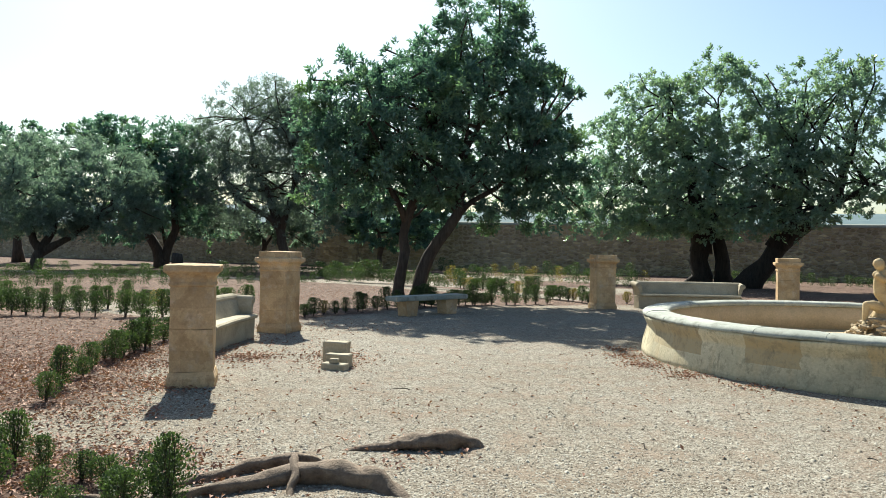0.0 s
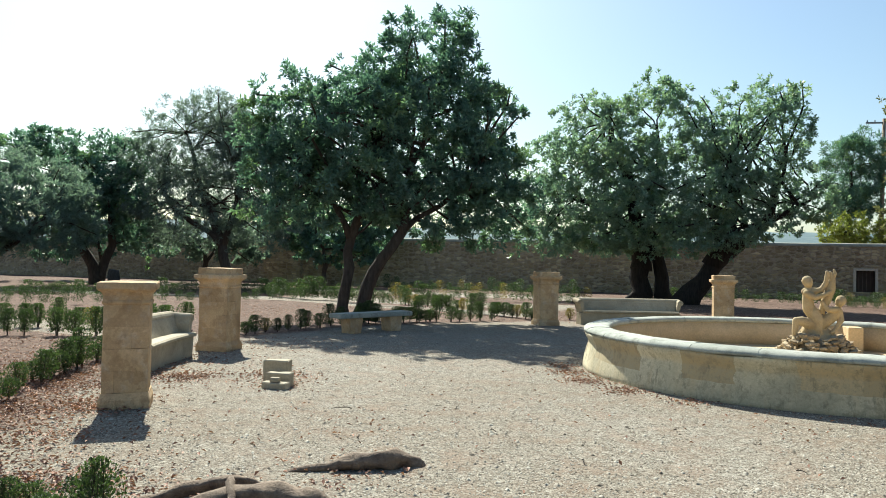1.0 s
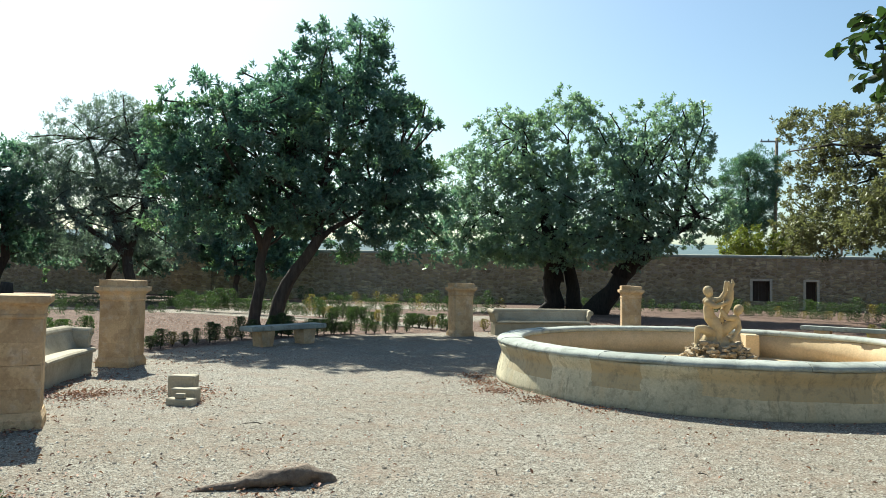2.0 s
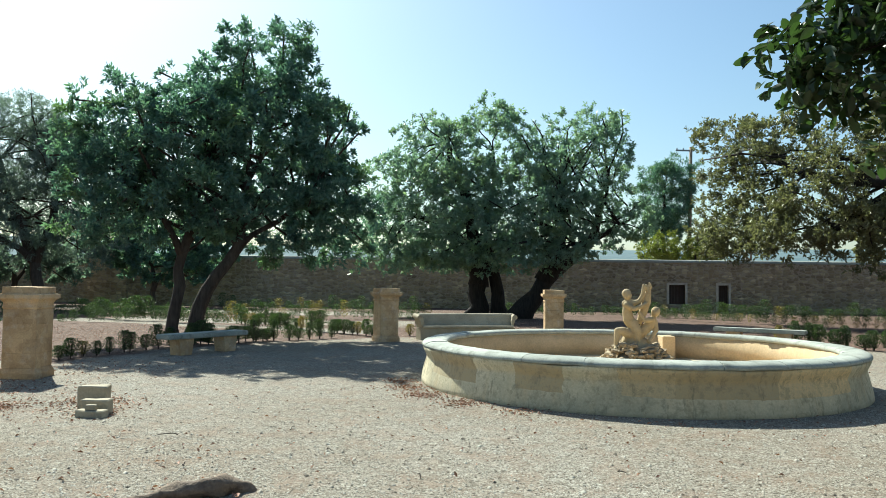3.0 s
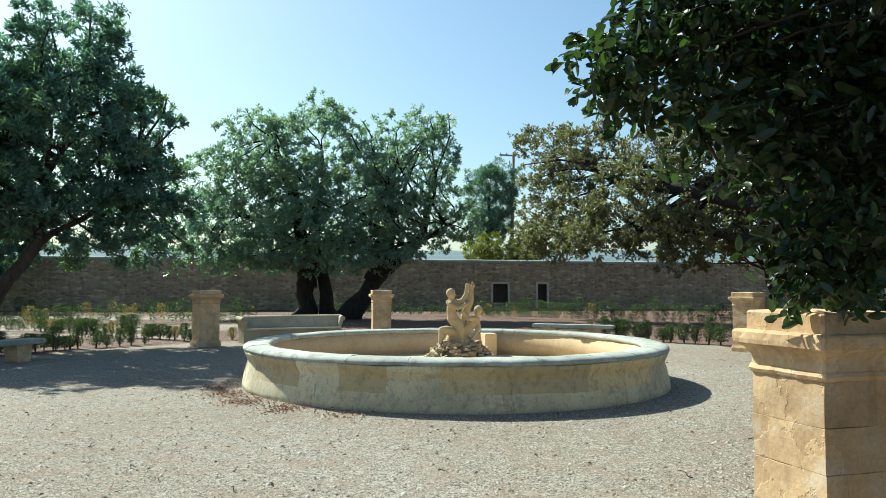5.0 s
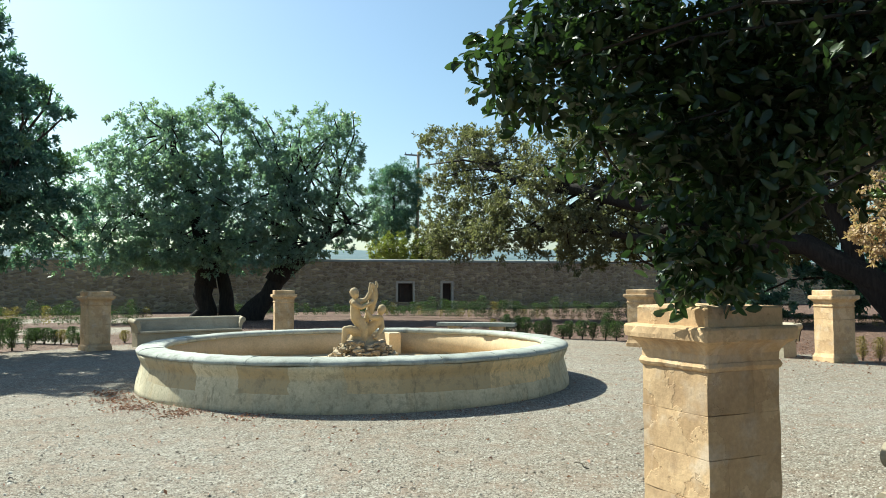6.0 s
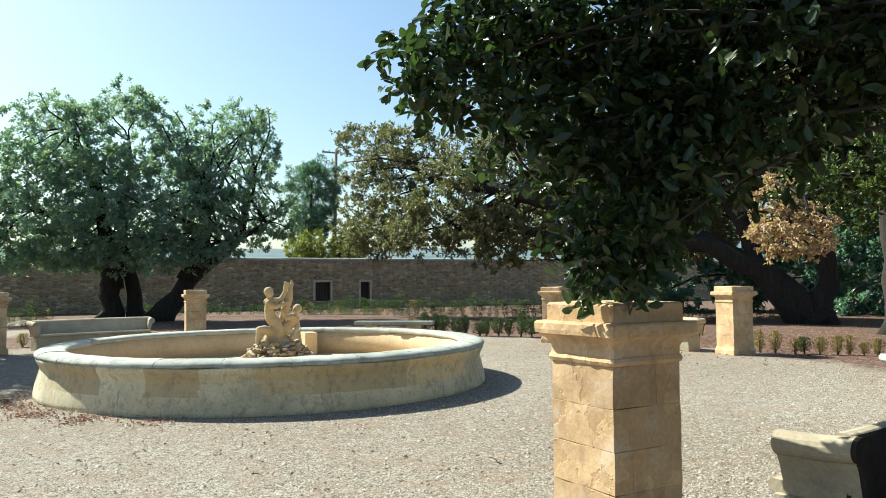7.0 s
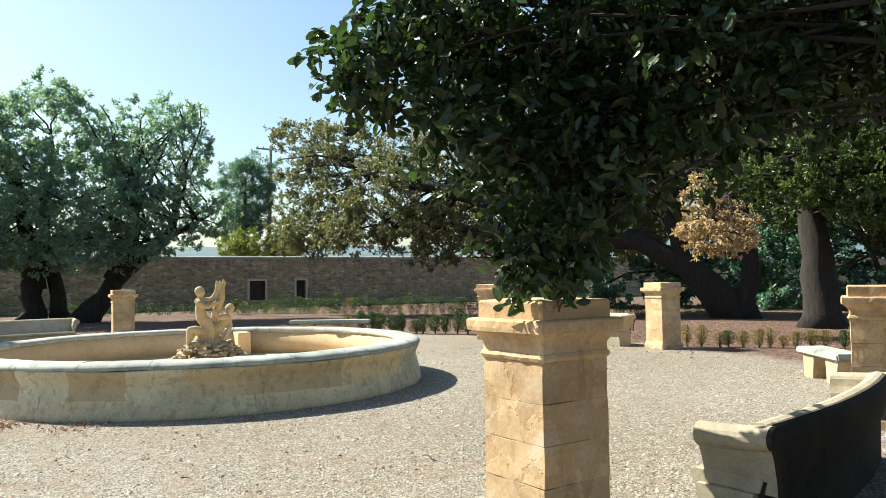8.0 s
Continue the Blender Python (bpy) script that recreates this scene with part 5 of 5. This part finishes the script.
# ---- small clipped shrubs in rows ----
def shrub_meshes():
    kinds = []
    for k, (mat, h, w, n) in enumerate(((box_leaf, 0.50, 0.13, 1300), (box_leaf, 0.44, 0.15, 1300), (box_leaf, 0.58, 0.125, 1300), (yellowed_box_leaf, 0.42, 0.11, 800), (box_leaf, 0.38, 0.16, 1200), (yellowed_box_leaf, 0.5, 0.10, 700))):
        rng = np.random.default_rng(200 + k)
        rr = random.Random(200 + k)
        t = rng.random(n)
        z = 0.06 + (h - 0.06) * t ** 0.8
        rad = w * (np.sqrt(rng.random(n)) * (0.55 + 0.75 * np.sin(np.clip(t, 0.05, 0.97) * math.pi) ** 0.7))
        a = rng.uniform(0, 6.283, n)
        rad *= 1 + 0.35 * np.sin(a * 3 + k)
        pos = np.stack([rad * np.cos(a), rad * np.sin(a), z], 1)
        along = np.stack([np.cos(a) * 0.5, np.sin(a) * 0.5, np.full(n, 0.8)], 1) + unit(rng, n) * 0.7
        L = rng.uniform(0.02, 0.042, n)
        fol = leaf_mesh("foliage", pos, along, unit(rng, n) + [0, 0, 0.5], L, L * 0.55, mat)
        bm = bmesh.new()
        for i in range(6):
            e = (rr.uniform(-0.8, 0.8) * w * 0.7, rr.uniform(-0.8, 0.8) * w * 0.7, h * rr.uniform(0.75, 1.05))
            tube(bm, bend((rr.uniform(-0.02, 0.02), rr.uniform(-0.02, 0.02), -0.05), e, 0, 3, 0.015, rr), [0.008, 0.006, 0.005, 0.003], 4)
        me = bpy.data.meshes.new("stem")
        bm.to_mesh(me)
        bm.free()
        me.materials.append(bark)
        kinds.append((fol, me, k in (3, 5)))
    return kinds


SHRUBS = shrub_meshes()
shrub_rng = random.Random(77)


def shrub(x, y, big=1.0, yellow=0.12):
    k = shrub_rng.choice([3, 5]) if shrub_rng.random() < yellow else shrub_rng.choice([0, 1, 2, 4])
    fol, stem, dry = SHRUBS[k]
    s = big * shrub_rng.uniform(0.8, 1.2)
    ob = new("box_shrub", fol)
    ob.matrix_basis = pose(x + shrub_rng.uniform(-0.07, 0.07), y + shrub_rng.uniform(-0.07, 0.07), 0, shrub_rng.uniform(-5, 5), shrub_rng.uniform(-5, 5), shrub_rng.uniform(0, 360)) @ Matrix.Diagonal((s, s, s * shrub_rng.uniform(0.85, 1.15), 1))
    st = new("stem", stem)
    st.parent = ob
    tagged(ob, "small yellowing box shrub planted in a row" if dry else "small dark green box shrub planted in a row", "shrub", "box shrub rows")


def far_row(x0, y0, x1, y1, step, big=1.0, yellow=0.12):
    """A distant row of shrubs too small to tell apart, as one object."""
    raw = []
    for fol, stem, dry in SHRUBS:
        v = np.empty(len(fol.vertices) * 3, np.float32)
        fol.vertices.foreach_get("co", v)
        raw.append(v.reshape(-1, 4, 3)[::2].reshape(-1, 3))
    made = {False: [], True: []}
    n = max(1, int(math.hypot(x1 - x0, y1 - y0) / step))
    for i in range(n + 1):
        dry = shrub_rng.random() < yellow
        k = shrub_rng.choice([3, 5]) if dry else shrub_rng.choice([0, 1, 2, 4])
        s, a = big * shrub_rng.uniform(0.75, 1.25), shrub_rng.uniform(0, 6.283)
        c, q = math.cos(a) * s, math.sin(a) * s
        m = np.array([[c, q, 0], [-q, c, 0], [0, 0, s]])
        t = i / n
        made[dry].append((raw[k] * [1.15, 1.15, 1]) @ m + [x0 + (x1 - x0) * t + shrub_rng.uniform(-0.1, 0.1), y0 + (y1 - y0) * t + shrub_rng.uniform(-0.1, 0.1), 0])
    for dry, some in made.items():
        if some:
            v = np.concatenate(some)
            i = np.arange(len(v) // 4)[:, None] * 4
            f = np.concatenate([i + [[0, 1, 2]], i + [[0, 2, 3]]], 0)
            ob = new("box_shrub_row", array_mesh("box_shrub_row", v, f, yellowed_box_leaf if dry else box_leaf))
            tagged(ob, "distant row of small " + ("yellowing" if dry else "dark green") + " box shrubs", "shrubs", kind="stuff")


def row(x0, y0, x1, y1, step, big=1.0, yellow=0.12, skip=0.04):
    n = max(1, int(math.hypot(x1 - x0, y1 - y0) / step))
    for i in range(n + 1):
        if shrub_rng.random() > skip:
            shrub(x0 + (x1 - x0) * i / n, y0 + (y1 - y0) * i / n, big, yellow)


def arc(a0, a1, r, step, big=1.0, yellow=0.1):
    n = int(radians(a1 - a0) * r / step)
    for i in range(n + 1):
        x, y, _ = polar(a0 + (a1 - a0) * i / n, r)
        shrub(x, y, big, yellow)


arc(128, 171, 11.2, 0.36, 0.9, 0.03)
arc(194, 206, 11.3, 0.36, 0.95, 0.03)
arc(205.5, 219, 11.4, 0.54, 0.78, 0.03)
row(-5.1, 3.95, -3.2, 3.62, 0.22, 0.66, 0.0, 0.1)
row(-4.5, 3.4, -3.4, 3.3, 0.3, 0.64, 0.0)
arc(36, 56, 11.0, 0.33, 1.25, 0.1)
row(13.3, 12.5, 16.0, 9.6, 0.27, 0.9, 0.5)
row(-6.9, 5.0, -8.6, 3.7, 0.6, 0.8, 0.05)
row(-4.95, 3.75, -6.4, 2.6, 0.42, 0.85, 0.0)
arc(138, 150, 11.5, 0.34, 1.15, 0.0)
row(-10.2, 13.3, -21.0, 10.0, 0.36, 1.15, 0.02)
row(-10.6, 15.2, -22.0, 12.0, 0.42, 1.15, 0.02)
row(-9.4, 28.3, -3.7, 23.0, 0.34, 1.15, 0.12)
row(-3.5, 22.6, -1.8, 23.6, 0.5, 0.9, 0.3)
far_row(-29.0, 16.5, -17.5, 33.5, 0.5, 1.35, 0.02)
far_row(-24.0, 14.0, -13.0, 31.0, 0.55, 1.2, 0.02)
far_row(-17.5, 31.5, -9.0, 27.0, 0.35, 1.5, 0.03)
far_row(-12.0, 34.4, -2.5, 33.0, 0.42, 1.4, 0.3)
far_row(-17.0, 43.8, -4.0, 42.8, 0.6, 1.35, 0.3)
far_row(0.8, 41.0, 9.5, 40.0, 0.5, 1.35, 0.1)
far_row(8.8, 38.6, 24.0, 21.0, 0.42, 1.1, 0.35)
far_row(9.0, 40.0, 30.0, 33.0, 0.55, 1.5, 0.2)


# ---- litter and gravel ----
def litter():
    rng = np.random.default_rng(9)
    spots = [((-6.6, 6.3), 0.9, 900), ((-8.3, 9.0), 2.2, 2800), ((-4.9, 3.9), 0.9, 1300), ((-3.4, 4.2), 0.6, 260), ((-4.8, 8.9), 0.5, 160), ((-6.3, 9.0), 0.45, 520), ((-6.0, 6.9), 0.5, 600), ((-5.2, 9.6), 0.5, 400), ((-1.25, 11.6), 0.4, 240), ((-0.9, 10.85), 0.35, 260), ((-0.35, 10.2), 0.35, 200), ((0.45, 9.6), 0.35, 90), ((-12, 9), 4.5, 4200), ((-8.2, 6.2), 1.9, 4600), ((-4.6, 3.3), 1.0, 900), ((-2.3, 5.2), 0.5, 90), ((-7.3, 13.2), 1.5, 200), ((-1.4, 12.4), 0.35, 140),
             ((2, 7), 5.0, 160), ((-2, 8), 4.0, 140), ((-3.4, 6.3), 1.3, 90), ((15, 14), 4.5, 3600), ((18, 11), 4.0, 1500), ((-12, 22), 5.0, 2500), ((0, 26), 6.0, 1500), ((2.4, 9.2), 1.6, 140), ((5.5, 2.2), 1.5, 400), ((-5.6, 5.3), 0.8, 700), ((-4.2, 4.4), 0.7, 500), ((-7.4, 8.0), 0.9, 700), ((-9.2, 11.5), 1.2, 900), ((7, 10), 6, 240)]
    P = np.concatenate([np.array([*c]) + rng.normal(size=(n, 2)) * s * 0.55 for c, s, n in spots])
    keep = np.hypot(P[:, 0] - BASIN.x, P[:, 1] - BASIN.y) > 3.66
    P = P[keep]
    n = len(P)
    a = rng.uniform(0, 6.283, n)
    pos = np.column_stack([P, rng.uniform(0.008, 0.03, n)])
    along = np.column_stack([np.cos(a), np.sin(a), rng.normal(size=n) * 0.35])
    nrm = unit(rng, n) * 0.5 + [0, 0, 1]
    L = rng.uniform(0.022, 0.06, n)
    ob = new("fallen_leaves", leaf_mesh("fallen_leaves", pos, along, nrm, L, L * 0.5, fallen_leaf, 0.35))
    tagged(ob, "scattered dry brown and reddish fallen leaves", "leaves", kind="stuff")


litter()


def pebbles():
    """Loose stones of the gravel in the nearer part of the court."""
    rng = np.random.default_rng(12)
    n = 90000
    d = 2.6 + 13.0 * rng.random(n) ** 1.3
    az = rng.uniform(radians(-54), radians(64), n)
    x, y = d * np.sin(az), d * np.cos(az)
    keep = (np.hypot(x - FC.x, y - FC.y) < 10.9) & (np.hypot(x - BASIN.x, y - BASIN.y) > 3.66)
    x, y = x[keep], y[keep]
    n = len(x)
    s = rng.uniform(0.005, 0.0145, n) * (1 + (rng.random(n) < 0.05) * 0.9)
    octa = np.array([(1, 0, 0.1), (0.2, 0.9, 0), (-0.9, 0.15, 0.05), (-0.1, -1, 0), (0.05, 0.1, 0.75), (0.6, 0.6, 0.35), (-0.5, -0.5, 0.4)])
    tri = np.array([(0, 5, 4), (5, 1, 4), (1, 2, 4), (2, 6, 4), (6, 3, 4), (3, 0, 4), (0, 1, 5), (2, 3, 6)])
    a = rng.uniform(0, 6.283, n)[:, None]
    ox, oy = octa[None, :, 0] * rng.uniform(0.7, 1.3, (n, 1)), octa[None, :, 1]
    V = np.stack([x[:, None] + s[:, None] * (ox * np.cos(a) - oy * np.sin(a)), y[:, None] + s[:, None] * (ox * np.sin(a) + oy * np.cos(a)), s[:, None] * octa[None, :, 2] - 0.001], -1).reshape(-1, 3)
    F = (np.arange(n)[:, None, None] * 7 + tri[None]).reshape(-1, 3)
    m, nt, b = material("pebble")
    geo = nt.nodes.new("ShaderNodeNewGeometry")
    col = ramp(nt, geo.outputs["Random Per Island"], [(0.0, (0.095, 0.077, 0.058)), (0.2, (0.235, 0.205, 0.160)), (0.6, (0.355, 0.322, 0.262)), (1.0, (0.450, 0.426, 0.360))])
    f = noise_tex(nt, geo.outputs["Position"], 160, 3, 0.6)
    nt.links.new(mix(nt, 0.3, col, ramp(nt, f, [(0.3, (0.5, 0.5, 0.5)), (0.7, (1, 1, 1))]), "MULTIPLY"), b.inputs["Base Color"])
    b.inputs["Roughness"].default_value = 0.9
    tagged(new("gravel", array_mesh("gravel", V, F, m)), "loose pale grey and buff gravel stones", "gravel", kind="stuff")


pebbles()


# ---- beyond the wall ----
def utility_pole():
    p = empty("utility_pole", pose(16.3, 60, 0, 0, 1.0, 0))
    bm = tube(bmesh.new(), [(0, 0, -0.2), (0, 0, 6), (0, 0, 12.9)], [0.17, 0.15, 0.12], 10)
    part("pole", bm, weathered_pole, p, smooth=True)
    part("crossarm", cuboid(-1.2, 0.25, -0.06, 0.06, 12.55, 12.67, 0.01), steel, p, "thin metal crossarm")
    for x in (-1.1, -0.6, 0.15):
        part("insulator", tube(bmesh.new(), [(x, 0, 12.67), (x, 0, 12.8)], [0.05, 0.04], 8), steel, p)
    return tagged(p, "tall weathered timber utility pole with a crossarm behind the wall", "utility pole")


utility_pole()


def timber_frame():
    p = empty("timber_frame", pose(18.6, 57, 0, 0, 0, -8))
    for x in (-1.3, 1.3):
        for y in (-0.8, 0.8):
            part("post", cuboid(x - 0.06, x + 0.06, y - 0.06, y + 0.06, -0.1, 4.9), weathered_pole, p)
    part("beam", cuboid(-1.5, 1.5, -0.9, -0.76, 4.9, 5.05), weathered_pole, p)
    part("beam", cuboid(-1.5, 1.5, 0.76, 0.9, 4.9, 5.05), weathered_pole, p)
    part("brace", tube(bmesh.new(), [(0.1, -0.8, 4.9), (1.9, -0.8, 3.0)], [0.07, 0.07], 6), weathered_pole, p)
    return tagged(p, "small open timber frame standing behind the garden wall", "shelter")


timber_frame()


# ---- small things in the beds ----
def stump(x, y, h, rad, seed):
    bm = tube(bmesh.new(), [(0, 0, -0.1), (0.01, 0, h * 0.4), (0.0, 0.01, h * 0.8), (0.02, 0, h)], [rad * 1.3, rad * 1.05, rad, rad * 0.95], 14, 0.3)
    ob = mesh_object("tree_stump", bm, bark, True)
    ob.matrix_basis = pose(x, y, 0, 0, 0, seed * 40)
    tagged(ob, "short dark sawn tree stump in a bed", "stump")


stump(-27.5, 33.5, 1.0, 0.3, 1)


def twigs():
    """A few dry twigs and bits of bark lying on the gravel."""
    rr = random.Random(3)
    for x, y in ((-2.2, 8.1), (-1.6, 7.2), (-0.6, 6.2), (1.1, 6.6), (-3.3, 7.7), (0.2, 7.9), (3.2, 6.0), (-2.7, 6.4), (4.6, 7.4)):
        a, n = rr.uniform(0, 6.28), rr.uniform(0.08, 0.22)
        p = Vector((x, y, 0.012))
        q = p + Vector((math.cos(a) * n, math.sin(a) * n, rr.uniform(0, 0.02)))
        ob = mesh_object("twig", tube(bmesh.new(), bend(p, q, 0.01, 4, 0.012, rr), [0.006, 0.006, 0.005, 0.004, 0.003], 5), bark)
        tagged(ob, "dry brown twig lying on the gravel", "twig", "twigs on the gravel")


twigs()


def sprout(x, y):
    rng = np.random.default_rng(int(abs(x) * 100))
    n = 60
    a = rng.uniform(0, 6.283, n)
    t = rng.random(n)
    pos = np.stack([np.cos(a) * 0.06 * t, np.sin(a) * 0.06 * t, 0.03 + 0.12 * rng.random(n)], 1)
    L = rng.uniform(0.02, 0.045, n)
    ob = new("weed", leaf_mesh("weed", pos, np.stack([np.cos(a), np.sin(a), np.full(n, 0.6)], 1), unit(rng, n) + [0, 0, 1], L, L * 0.5, yellow_leaf))
    tagged(ob, "small yellow-green weed growing beside a root", "weed")


sprout(-2.86, 4.98)
sprout(-2.75, 4.9)
